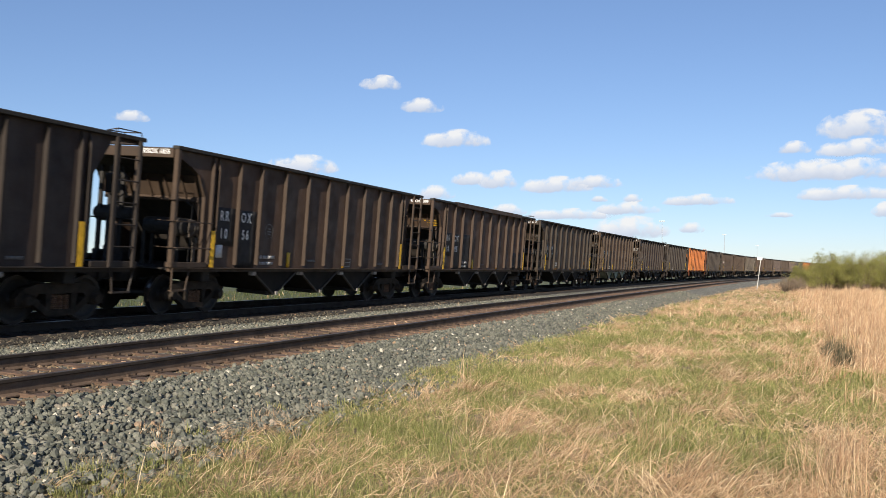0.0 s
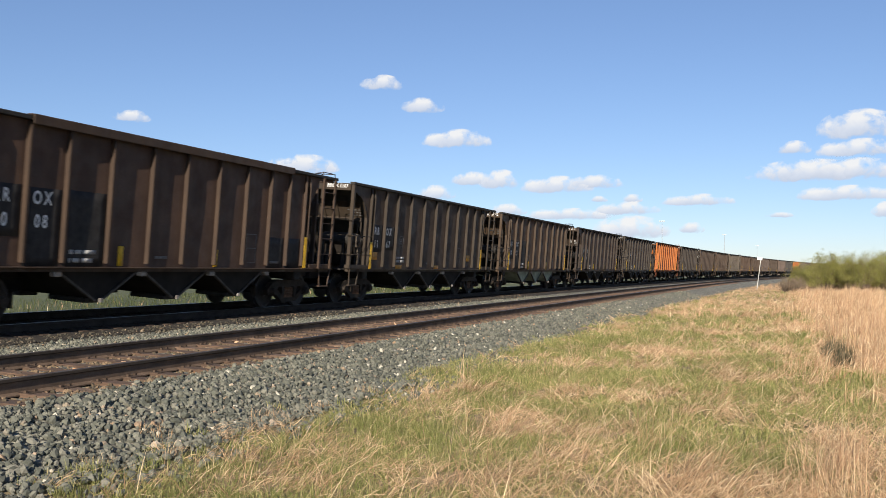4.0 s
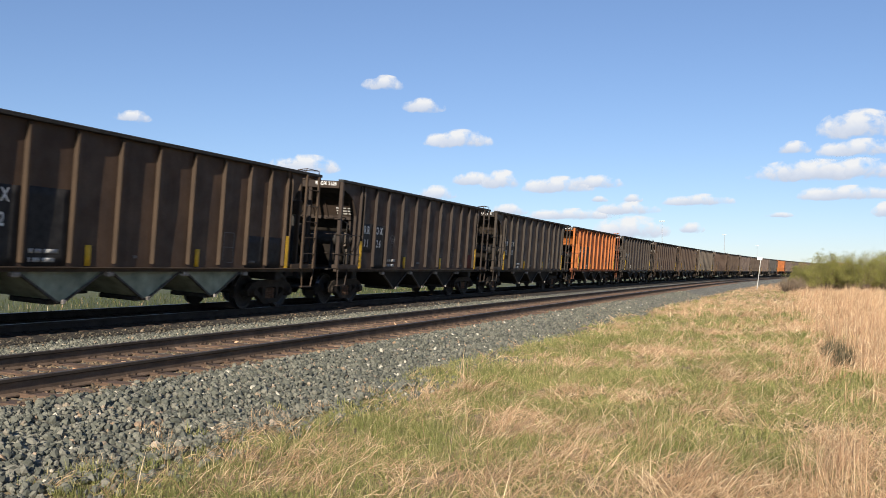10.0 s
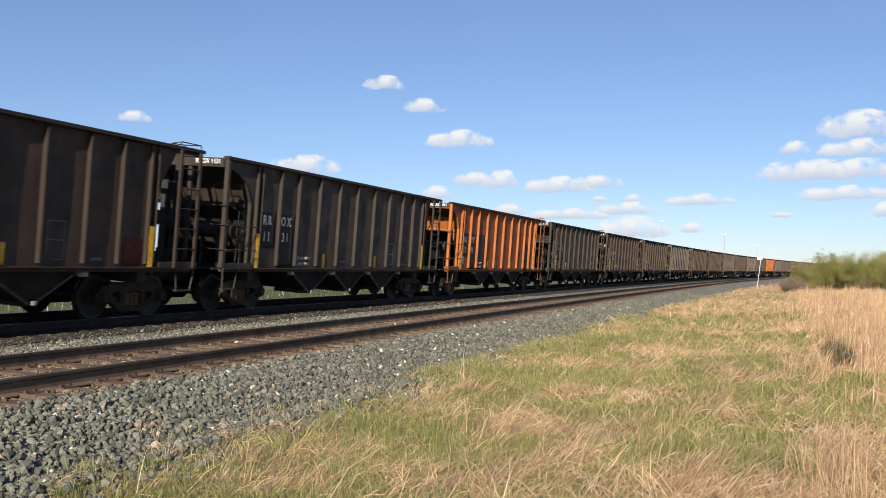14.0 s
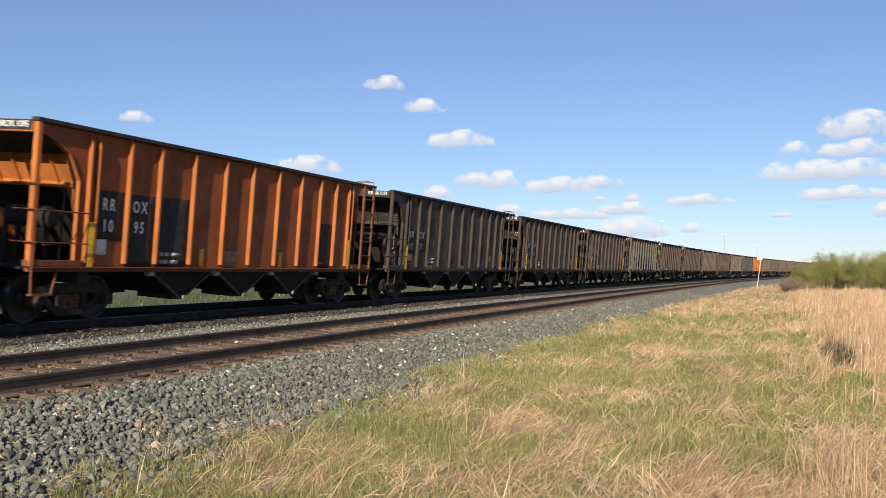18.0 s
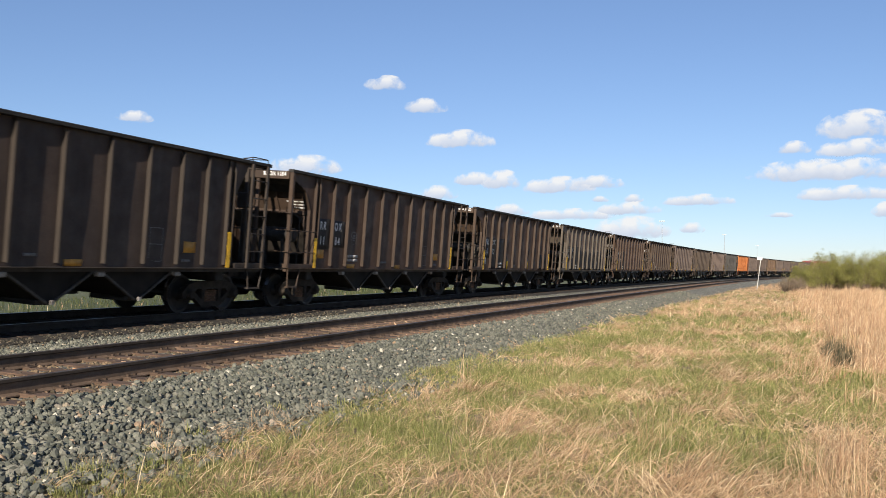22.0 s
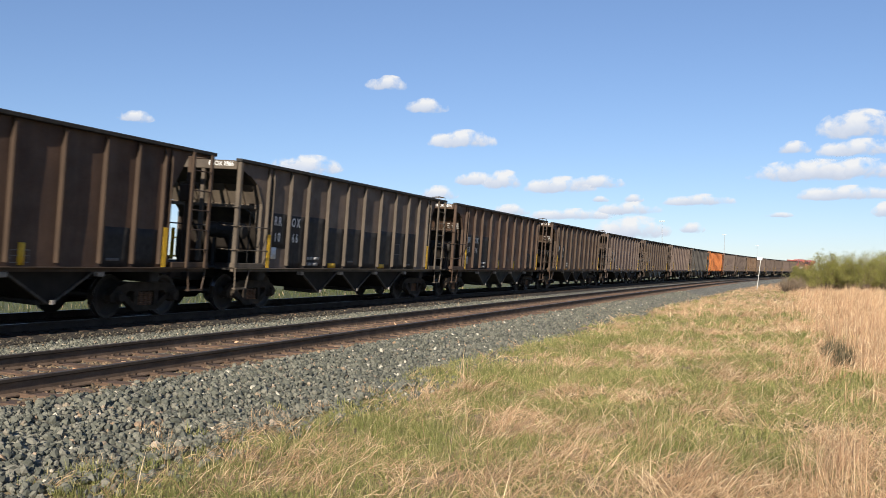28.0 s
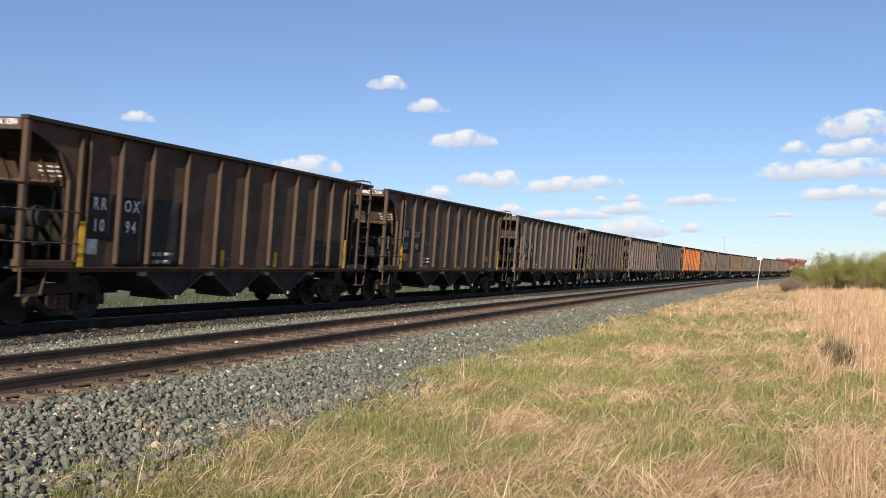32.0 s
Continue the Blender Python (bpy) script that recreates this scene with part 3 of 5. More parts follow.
def make_car():
    car = tagged(empty("hopper_car"), "empty open-top steel hopper car, grimy brown, on the far track", "hopper car", "hopper cars of the train")
    for flip in (False, True):
        side_parts(car, flip)
    for sgn in (-1, 1):
        def add(name, bm, mat, label=""):
            if sgn > 0:
                bm.transform(pose(0, 0, 0, 0, 0, 180))
            return part(name, bm, mat, car, label)
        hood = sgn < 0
        add("end_beam", boxes((-7.075, -6.96, -1.42, 1.42, 3.50 if hood else 3.62, 3.72), soft=0.01), PAINT)
        for y in (-0.45, 0.90):
            add("end_post", boxes((-7.05, -6.96, y - 0.05, y + 0.05, 1.22, 3.498 if hood else 3.618), soft=0.008), PAINT)
        if not hood:
            add("end_post", boxes((-7.05, -6.96, 0.08, 0.28, 1.22, 3.618), soft=0.008), UNDER)
            add("end_rail", rods(((-7.08, -1.40, 2.10), (-7.08, 1.40, 2.10), 0.016), n=6), UNDER)
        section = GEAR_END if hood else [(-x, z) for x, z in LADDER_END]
        bm = bmesh.new()
        for (x0, z0), (x1, z1) in zip(section[:1], section[1:2]):
            prism(bm, [(x0, z0), (x0 + 0.03, z0 + 0.02), (x1 + 0.03, z1 + 0.02), (x1, z1)], -1.42, 1.42)
        bmesh.ops.recalc_face_normals(bm, faces=bm.faces[:])
        # upper end plates take the dark steel: shade under the hood put into colour
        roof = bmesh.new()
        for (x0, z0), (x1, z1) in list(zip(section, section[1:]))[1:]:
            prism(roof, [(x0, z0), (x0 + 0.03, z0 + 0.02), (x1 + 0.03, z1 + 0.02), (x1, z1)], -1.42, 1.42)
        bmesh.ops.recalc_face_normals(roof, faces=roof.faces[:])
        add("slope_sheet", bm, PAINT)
        add("end_hood", roof, UNDER, "end hood plate coloured dark for its shaded underside")
        (xa, za), (xb, zb) = section[0], section[1]
        for y in (-0.95, -0.48, 0.0, 0.48, 0.95):
            bm = plate([(xa, za), (xb, zb), (xb - 0.06, zb), (xa - 0.06, za - 0.03)], y - 0.016, y + 0.016)
            bmesh.ops.recalc_face_normals(bm, faces=bm.faces[:])
            add("slope_rib", bm, PAINT)
        xr, zr = section[0]
        add("ridge_flange", boxes((xr - 0.01, xr + 0.04, -1.42, 1.42, zr - 0.12, zr - 0.003), (xr + 0.04, xr + 0.20, -1.42, 1.42, zr - 0.06, zr - 0.003), soft=0.008), PAINT)
        web = [(-1.42, 1.12), (-1.27, 1.12), (-1.28, 1.9), (-1.24, 2.25), (-1.10, 2.52), (-0.95, 2.66), (-1.42, 2.66)]
        bm = plate([(y, z) for y, z in web], xr + 0.05, xr + 0.07)
        bm.transform(Matrix(((0, 1, 0, 0), (1, 0, 0, 0), (0, 0, 1, 0), (0, 0, 0, 1))))
        bmesh.ops.recalc_face_normals(bm, faces=bm.faces[:])
        add("bolster_web", bm, PAINT)
        add("end_floor", boxes((-6.96, -3.64, -1.35, 1.35, 1.06, 1.10)), UNDER)
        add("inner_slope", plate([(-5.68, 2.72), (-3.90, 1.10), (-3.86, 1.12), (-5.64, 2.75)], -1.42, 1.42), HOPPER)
        add("body_bolster", boxes((-5.6, -5.3, -1.34, 1.34, 0.78, 1.055), soft=0.03), UNDER)
        add("draft_box", boxes((-7.10, -6.5, -0.26, 0.26, 0.72, 1.055), soft=0.02), UNDER)
        bm = boxes((-7.62, -7.10, -0.11, 0.11, 0.78, 0.98), (-7.66, -7.56, -0.17, 0.17, 0.72, 1.02), soft=0.02)
        add("coupler", bm, TRUCK)
        add("air_hose", rods(((-7.12, 0.4, 0.85), (-7.22, 0.38, 0.55), 0.025), ((-7.22, 0.38, 0.55), (-7.62, 0.3, 0.42), 0.025)), BLACK)
    part("centre_sill", boxes((-6.48, 6.48, -0.2, 0.2, 0.80, 1.055), soft=0.02), UNDER, car)
    for c in (-2.42, 0.0, 2.42):
        bm = bmesh.new()
        for pts in ([(c - 1.14, 1.05), (c - 0.20, 0.50), (c - 0.17, 0.52), (c - 1.10, 1.08)], [(c + 0.20, 0.50), (c + 1.14, 1.05), (c + 1.10, 1.08), (c + 0.17, 0.52)]):
            prism(bm, pts, -1.365, 1.365)
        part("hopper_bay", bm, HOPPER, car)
        for y0 in (-1.30, 0.35):
            part("gate_box", boxes((c - 0.24, c + 0.24, y0, y0 + 0.95, 0.40, 0.50), soft=0.02), UNDER, car)
        part("gate_pin", boxes((c - 0.02, c + 0.06, -1.45, -1.42, 0.42, 0.50)), FLANGE, car)
    for x in (-1.22, 1.22):
        part("cross_ridge", plate([(x - 0.12, 1.06), (x + 0.12, 1.06), (x, 1.30)], -1.42, 1.42), UNDER, car)
    # brake gear on the two platforms
    bm = bmesh.new()
    lathe(bm, [(0, -0.55), (0.12, -0.55), (0.19, -0.50), (0.20, -0.48), (0.20, 0.45), (0.19, 0.5), (0, 0.55)], 18)
    bm.transform(pose(-6.25, -0.72, 2.02, 0, 0, 0))
    for y in (-1.10, -0.55):
        rod(bm, (-6.25, y, 2.02), (-6.25, y + 0.05, 2.02), 0.212, 18)
    part("air_reservoir", bm, UNDER, car, "grimy air reservoir tank")
    for x in (-6.42, -6.12):
        for y in (-1.0, -0.3):
            part("stand_leg", boxes((x, x + 0.06, y, y + 0.08, 1.105, 1.95)), UNDER, car)
    bm = bmesh.new()
    lathe(bm, [(0, -0.20), (0.13, -0.20), (0.14, -0.17), (0.215, -0.165), (0.215, -0.12), (0.17, -0.115), (0.165, -0.02), (0.195, -0.015), (0.195, 0.02), (0.15, 0.03), (0.10, 0.20), (0.06, 0.32), (0, 0.32)], 20)
    bm.transform(pose(-5.98, -1.22, 2.0, 0, 0, -90))
    cyl = part("brake_cylinder", bm, DUSTY, car, "dusty brake cylinder with bolted flanges")
    for i in range(8):
        q = 2 * math.pi * i / 8
        part("bolt", rods(((-6.16, -1.22 + 0.19 * math.cos(q), 2.0 + 0.19 * math.sin(q)), (-6.08, -1.22 + 0.19 * math.cos(q), 2.0 + 0.19 * math.sin(q)), 0.014), n=6), DUSTY, cyl)
    bm = rods(((-5.96, -1.28, 1.70), (-5.86, -1.28, 1.70), 0.10), ((-5.92, -1.28, 1.12), (-5.92, -1.28, 1.80), 0.04), ((-5.78, -1.30, 1.12), (-5.78, -1.30, 1.62), 0.02), n=10)
    part("brake_valve", bm, DUSTY, car, "dusty brake valve")
    for y, w in ((0.50, 0.05), (0.78, 0.11), (1.12, 0.05)):
        part("gear_post", boxes((-6.36, -6.28, y - w, y + w, 1.105, 3.55), soft=0.008), UNDER, car)
    bm = bmesh.new()
    lathe(bm, [(0, 0.20), (0.14, 0.20), (0.19, 0.25), (0.19, 1.25), (0.14, 1.32), (0, 1.32)], 18)
    bm.transform(pose(-6.18, 0, 2.22))
    part("gear_tank", bm, UNDER, car, "grimy second air tank")
    part("gear_box", boxes((-6.34, -6.02, 0.35, 0.95, 1.105, 1.46), (-6.30, -6.06, 1.02, 1.30, 1.105, 1.36), soft=0.02), UNDER, car, "grimy equipment box")
    part("pipe", rods(((-6.0, -1.2, 1.12), (-5.95, -1.2, 2.5), 0.02), ((-6.30, -1.1, 1.5), (-5.42, -1.1, 1.5), 0.02), ((-5.95, -1.2, 2.5), (-5.76, -0.8, 2.65), 0.02)), UNDER, car)
    bm = bmesh.new()
    rings = [[bm.verts.new((7.14 + 0.016 * math.sin(q), -0.82 + (0.28 + 0.016 * math.cos(q)) * math.cos(a), 2.82 + (0.28 + 0.016 * math.cos(q)) * math.sin(a)))
              for q in (0.0, 1.5708, 3.1416, 4.7124)] for a in (math.pi * i / 12 for i in range(24))]
    for i in range(24):
        A, B = rings[i], rings[(i + 1) % 24]
        for q in range(4):
            bm.faces.new((A[q], A[(q + 1) % 4], B[(q + 1) % 4], B[q]))
    bmesh.ops.recalc_face_normals(bm, faces=bm.faces[:])
    for i in range(5):
        a = 2 * math.pi * i / 5
        rod(bm, (7.12, -0.82, 2.82), (7.14, -0.82 + 0.28 * math.cos(a), 2.82 + 0.28 * math.sin(a)), 0.012, 6)
    part("brake_wheel", bm, PAINT, car)
    part("brake_housing", boxes((6.94, 7.10, -0.97, -0.67, 2.62, 3.02), (6.98, 7.06, -0.86, -0.80, 1.26, 2.62), soft=0.02), PAINT, car)
    for x in (-5.42, 5.56):
        make_truck(car, x)
    return car


def text_mesh(text, size, mat):
    cu = bpy.data.curves.new("lettering", "FONT")
    cu.body, cu.size, cu.align_x, cu.align_y = text, size, "CENTER", "CENTER"
    cu.offset, cu.space_character = 0.008 if size > 0.3 else 0.0025, 1.42 if size > 0.3 else 1.0
    cu.resolution_u = 3
    ob = bpy.data.objects.new("lettering", cu)
    scene.collection.objects.link(ob)
    me = bpy.data.meshes.new_from_object(ob.evaluated_get(bpy.context.evaluated_depsgraph_get()))
    bpy.data.objects.remove(ob)
    bpy.data.curves.remove(cu)
    me.materials.clear()
    me.materials.append(mat)
    me.name = "lettering"
    return me


LETTERS = {}


def lettering(car, text, size, x, y, z, mat, squeeze=1.0, end=False):
    key = (text, size, mat.name)
    if key not in LETTERS:
        LETTERS[key] = text_mesh(text, size, mat)
    m = pose(x, y, z, 90, 0, -90 if end else 0) @ Matrix.Diagonal((squeeze, 1, 1, 1))
    return put("lettering", LETTERS[key], car, m)


def decal(car, name, x0, x1, z0, z1, mat, label="", lift=0.004):
    """A thin layer of paint or foil that follows the dents of the side sheet."""
    bm = bmesh.new()
    nx, nz = max(1, round((x1 - x0) / 0.15)), max(1, round((z1 - z0) / 0.18))
    rows = [[bm.verts.new((x0 + (x1 - x0) * i / nx, -1.445 - lift + sheet_in(x0 + (x1 - x0) * i / nx, z0 + (z1 - z0) * j / nz), z0 + (z1 - z0) * j / nz)) for i in range(nx + 1)] for j in range(nz + 1)]
    for j in range(nz):
        for i in range(nx):
            bm.faces.new((rows[j][i], rows[j][i + 1], rows[j + 1][i + 1], rows[j + 1][i])).smooth = True
    rim = bmesh.ops.extrude_edge_only(bm, edges=[e for e in bm.edges if e.is_boundary])
    for v in rim["geom"]:
        if isinstance(v, bmesh.types.BMVert):
            v.co.y += lift + 0.002
    return part(name, bm, mat, car, label)


def slope_print(car, mat, rnd):
    """Small print on the slope sheet over the platform, as bars."""
    (xa, za), (xb, zb) = GEAR_END[0], GEAR_END[1]
    for row in range(3):
        f = 0.46 - 0.17 * row
        y = -1.30
        for w in ((0.12, 0.22, 0.10), (0.20, 0.16), (0.10, 0.14, 0.16))[(row + rnd.randrange(3)) % 3]:
            bm = bmesh.new()
            p = [(xa + (xb - xa) * q - 0.006, za + (zb - za) * q) for q in (f, f + 0.075)]
            v = [bm.verts.new((p[0][0], y, p[0][1])), bm.verts.new((p[0][0], y + w, p[0][1])), bm.verts.new((p[1][0], y + w, p[1][1])), bm.verts.new((p[1][0], y, p[1][1]))]
            bm.faces.new(v[::-1])
            bmesh.ops.solidify(bm, geom=bm.faces[:], thickness=0.004)
            part("lettering_bar", bm, mat, car)
            y += w + 0.05


EMBLEM = (0, 2, 4, 7, 8, 12)
STRIPS = {0: (-1.95, 1.29), 1: (-1.95, 1.33), 11: (-0.80, 1.60)}
SLOPE_PRINT = {1: YELLOW, 2: FADED, 3: FADED, 4: WHITE, 7: FADED, 8: WHITE, 11: WHITE, 12: WHITE}


def dress(car, k, number, style):
    """Lettering, plates and patches on the side that faces the field."""
    rnd = random.Random(k * 7 + 1)
    tall = 2.62 if style == "orange" else 2.55
    stencil = k in (4, 5)
    decal(car, "paint_patch", -5.40, -4.58, 1.64 if style != "amber" else 1.68, tall, BLACK, "black repainted patch")
    decal(car, "paint_patch", -4.48, -3.62, 1.125 if style != "amber" else 1.75, tall - 0.02, BLACK, "black repainted patch")
    if style == "orange" or k in (1, 3, 9, 10, 11):
        decal(car, "paint_patch", -3.52, -2.44, 1.125, tall, BLACK, "black repainted patch")
    if style == "orange":
        decal(car, "paint_patch", 3.70, 4.42, 1.125, 2.40, BLACK, "black repainted patch")
        decal(car, "worn_patch", -0.98, -0.42, 1.125, 1.52, PALEPATCH, "pale tan repainted patch")
    if k == 10:                                               # the lower half was painted over
        for x0, x1 in zip(sorted(PANEL)[2:], sorted(PANEL)[3:]):
            decal(car, "paint_patch", x0 + 0.05, x1 - 0.05, 1.125, 2.32 + rnd.uniform(-0.04, 0.04), BLACK, "black repainted lower side", 0.003)
    elif style == "plain":
        if k in (1, 3, 9, 11):
            decal(car, "paint_patch", 3.58, 4.41, 1.125, 1.92, BLACK, "", 0.003)
            decal(car, "paint_patch", 4.53, 5.27, 1.125, 1.92, BLACK, "", 0.003)
    if number:
        for txt, x, z in (("RR", -5.02, 2.34), ("OX", -4.10, 2.34), (number[:2], -5.02, 1.92), (number[2:], -4.10, 1.92)):
            lettering(car, txt, 0.33, x, -1.462 + sheet_in(x, z), z, WHITE, 0.78 if not stencil else 0.88)
        lettering(car, "RROX " + number, 0.155, -7.086, -0.98, 3.628, WHITE, 0.92, end=True)
    else:
        for x in (-5.02, -4.10):
            for z in (2.34, 1.92):
                for dx in (-0.14, 0.14):
                    decal(car, "lettering_bar", x + dx - 0.07, x + dx + 0.07, z - 0.13, z + 0.13, WHITE, "", 0.008)
    # small print as bars
    for z in ((1.50, 1.38) if style == "amber" else (1.40, 1.24)):
        x = -3.36
        for w in ([0.10, 0.16, 0.34] if z > 1.3 else [0.05, 0.18, 0.30]):
            decal(car, "lettering_bar", x, x + w, z - 0.04, z + 0.04, PRINT, "", 0.008)
            x += w + 0.05
    if style != "orange":
        decal(car, "lettering_bar", -0.75 + rnd.uniform(-0.2, 0.2), -0.45, 1.30, 1.36, FADED, "", 0.008)
    decal(car, "lettering_bar", 3.75, 4.0 + rnd.uniform(0, 0.2), 1.24, 1.30, FADED, "", 0.008)
    if k in EMBLEM:
        bm = bmesh.new()
        y = -1.450 + sheet_in(-2.97, 2.06)
        rings = [[bm.verts.new((-2.97 + r * math.cos(math.pi * i / 16), y + d, 2.06 + r * math.sin(math.pi * i / 16))) for i in range(32)] for r, d in ((0.20, 0.006), (0.195, 0.0), (0.182, 0.0), (0.177, 0.006))]
        for A, B in zip(rings, rings[1:]):
            for i in range(32):
                bm.faces.new((A[i], B[i], B[(i + 1) % 32], A[(i + 1) % 32]))
        bmesh.ops.recalc_face_normals(bm, faces=bm.faces[:])
        ring = part("faded_emblem", bm, FADED, car, "faded round emblem outline")
        for z, w in ((2.13, 0.07), (2.06, 0.10), (1.99, 0.06)):
            o = decal(car, "lettering_bar", -2.97 - w, -2.97 + w, z - 0.02, z + 0.02, FADED, "", 0.006)
            o.parent = ring
    if k in (5, 6, 7):
        part("number_board", boxes((-7.082, -7.076, -1.41, -0.52, 3.53, 3.715)), BLACK, car)
    if k == 4:
        decal(car, "paint_patch", 4.66, 5.24, 1.16, 1.72, REDPATCH, "dull red repainted patch")
    if k == 1:                                                # the side was raised between the outer stakes
        part("side_extension", boxes((-4.56, 4.50, -1.56, -1.40, 3.775, 3.80), (-4.56, 4.50, -1.59, -1.561, 3.62, 3.80), soft=0.012), PAINT, car).color = car.children[0].color
    if k in SLOPE_PRINT:
        slope_print(car, SLOPE_PRINT[k], rnd)
    # consolidated stencil frame
    x, z0, z1 = (1.36, 1.18, 1.42) if k in (0, 9) else (2.62, 1.24, 1.97)
    y = -1.452 + sheet_in(x + 0.2, (z0 + z1) / 2)
    m = (z0 + z1) / 2
    part("stencil_frame", boxes((x, x + 0.44, y, y + 0.006, z0, z0 + 0.018), (x, x + 0.44, y, y + 0.006, z1 - 0.018, z1), (x, x + 0.018, y, y + 0.006, z0 + 0.018, z1 - 0.018), (x + 0.422, x + 0.44, y, y + 0.006, z0 + 0.018, z1 - 0.018),
                                (x + 0.018, x + 0.422, y, y + 0.006, m, m + 0.018)), PRINT if k in (0, 5) else FADED, car, "pale stencilled frame")
    if style == "amber":
        for x, z, w in ((-5.12, 1.54, 0.50), (-3.10, 1.22, 0.5), (0.45, 1.19, 0.46), (4.02, 1.58, 0.42)):
            decal(car, "reflector", x - w / 2, x + w / 2, z - 0.13 if z > 1.4 else 1.13, z + 0.12 if z > 1.4 else 1.26, AMBER, "faded amber reflective panel", 0.007)
    else:
        if k not in (4, 5):
            decal(car, "grey_patch", -5.32, -5.02, 1.36, 1.66, FADED if k == 1 else WHITE, "pale square patch", 0.007)
        for x in STRIPS.get(k, (-1.88, 1.60)):
            w, h = (0.22, 0.13) if k in (10, 13, 15) else (0.065, 0.40)
            decal(car, "reflector", x - w, x + w, 1.14, 1.14 + h, YELLOW, "yellow reflective strip", 0.03)


BROWN = (0.061, 0.043, 0.027)
FLEET = {  # colour, number, style
    -2: ((0.034, 0.028, 0.022), "", "plain"), -1: ((0.036, 0.029, 0.022), "", "plain"),
    0: (BROWN, "1056", "plain"), 1: ((0.063, 0.042, 0.026), "1008", "plain"), 2: ((0.044, 0.034, 0.022), "1167", "amber"), 3: ((0.065, 0.045, 0.026), "1092", "plain"),
    4: ((0.041, 0.030, 0.021), "1126", "plain"), 5: ((0.044, 0.036, 0.026), "1131", "plain"), 6: ((0.430, 0.145, 0.032), "1095", "orange"), 7: ((0.046, 0.037, 0.027), "1171", "amber"),
    8: ((0.057, 0.039, 0.025), "1184", "amber"), 9: ((0.066, 0.045, 0.028), "1052", "plain"), 10: ((0.106, 0.091, 0.066), "1066", "plain"), 11: ((0.073, 0.048, 0.030), "1094", "plain"),
    12: ((0.069, 0.048, 0.030), "1118", "amber"), 14: ((0.074, 0.055, 0.037), "", "plain"), 16: ((0.063, 0.061, 0.052), "", "plain"), 17: ((0.430, 0.145, 0.032), "", "orange"), 20: ((0.141, 0.093, 0.053), "", "plain")}
FIRST, LAST = -2, 25
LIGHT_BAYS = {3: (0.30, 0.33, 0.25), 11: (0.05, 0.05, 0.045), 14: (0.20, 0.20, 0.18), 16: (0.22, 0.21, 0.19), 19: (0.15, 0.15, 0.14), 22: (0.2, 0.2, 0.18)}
CARS, LOCOS = {}, {}
CAR_PITCH, CAR_START = 15.2391, 16.453
SHIFT = {0: -0.002, 1: -0.036, 2: -0.03, 3: -0.15, 4: 0.08, 5: -0.05, 6: -0.022, 7: 0.242, 8: 0.27, 9: 0.169, 10: 0.12, 11: 0.118, 12: 0.177}
# seconds, metres that the train has gone
TRAVEL = [(0, 0.00), (1, 5.67), (2, 11.20), (3, 16.55), (4, 21.84), (5, 27.09), (6, 32.32), (7, 37.54), (8, 42.80), (9, 47.97), (10, 53.19), (11, 58.42), (12, 63.71), (13, 68.92), (14, 74.23), (15, 79.47), (16, 84.73),
          (17, 89.99), (18, 95.39), (19, 100.84), (20, 106.27), (21, 111.73), (22, 117.25), (23, 122.65), (24, 128.02), (25, 133.46), (26, 138.97), (27, 144.51), (28, 150.07), (29, 155.61), (30, 161.12), (31, 166.59), (32, 171.98)]


def gone(t):
    """Metres gone at t, by a smooth curve through TRAVEL."""
    i = max(j for j in range(len(TRAVEL) - 1) if TRAVEL[j][0] <= t)
    (ta, a), (tb, b) = TRAVEL[i], TRAVEL[i + 1]

    def slope(j):
        lo, hi = max(j - 1, 0), min(j + 1, len(TRAVEL) - 1)
        return (TRAVEL[hi][1] - TRAVEL[lo][1]) / (TRAVEL[hi][0] - TRAVEL[lo][0])
    h = tb - ta
    u = (t - ta) / h
    return (a * (1 + 2 * u) * (1 - u) ** 2 + slope(i) * h * u * (1 - u) ** 2 + b * u * u * (3 - 2 * u) + slope(i + 1) * h * u * u * (u - 1))


def car_at(k):
    return CAR_START + CAR_PITCH * k + SHIFT.get(k, 0.2 if k > 12 else 0.0) + HALF


NO_FAR_GEAR = (1, 2, 6, 8, 10, 11)
NO_VALVE = (6, 8, 10, 11)
NO_ROOF_GRAB = (0, 2, 5, 8, 9)


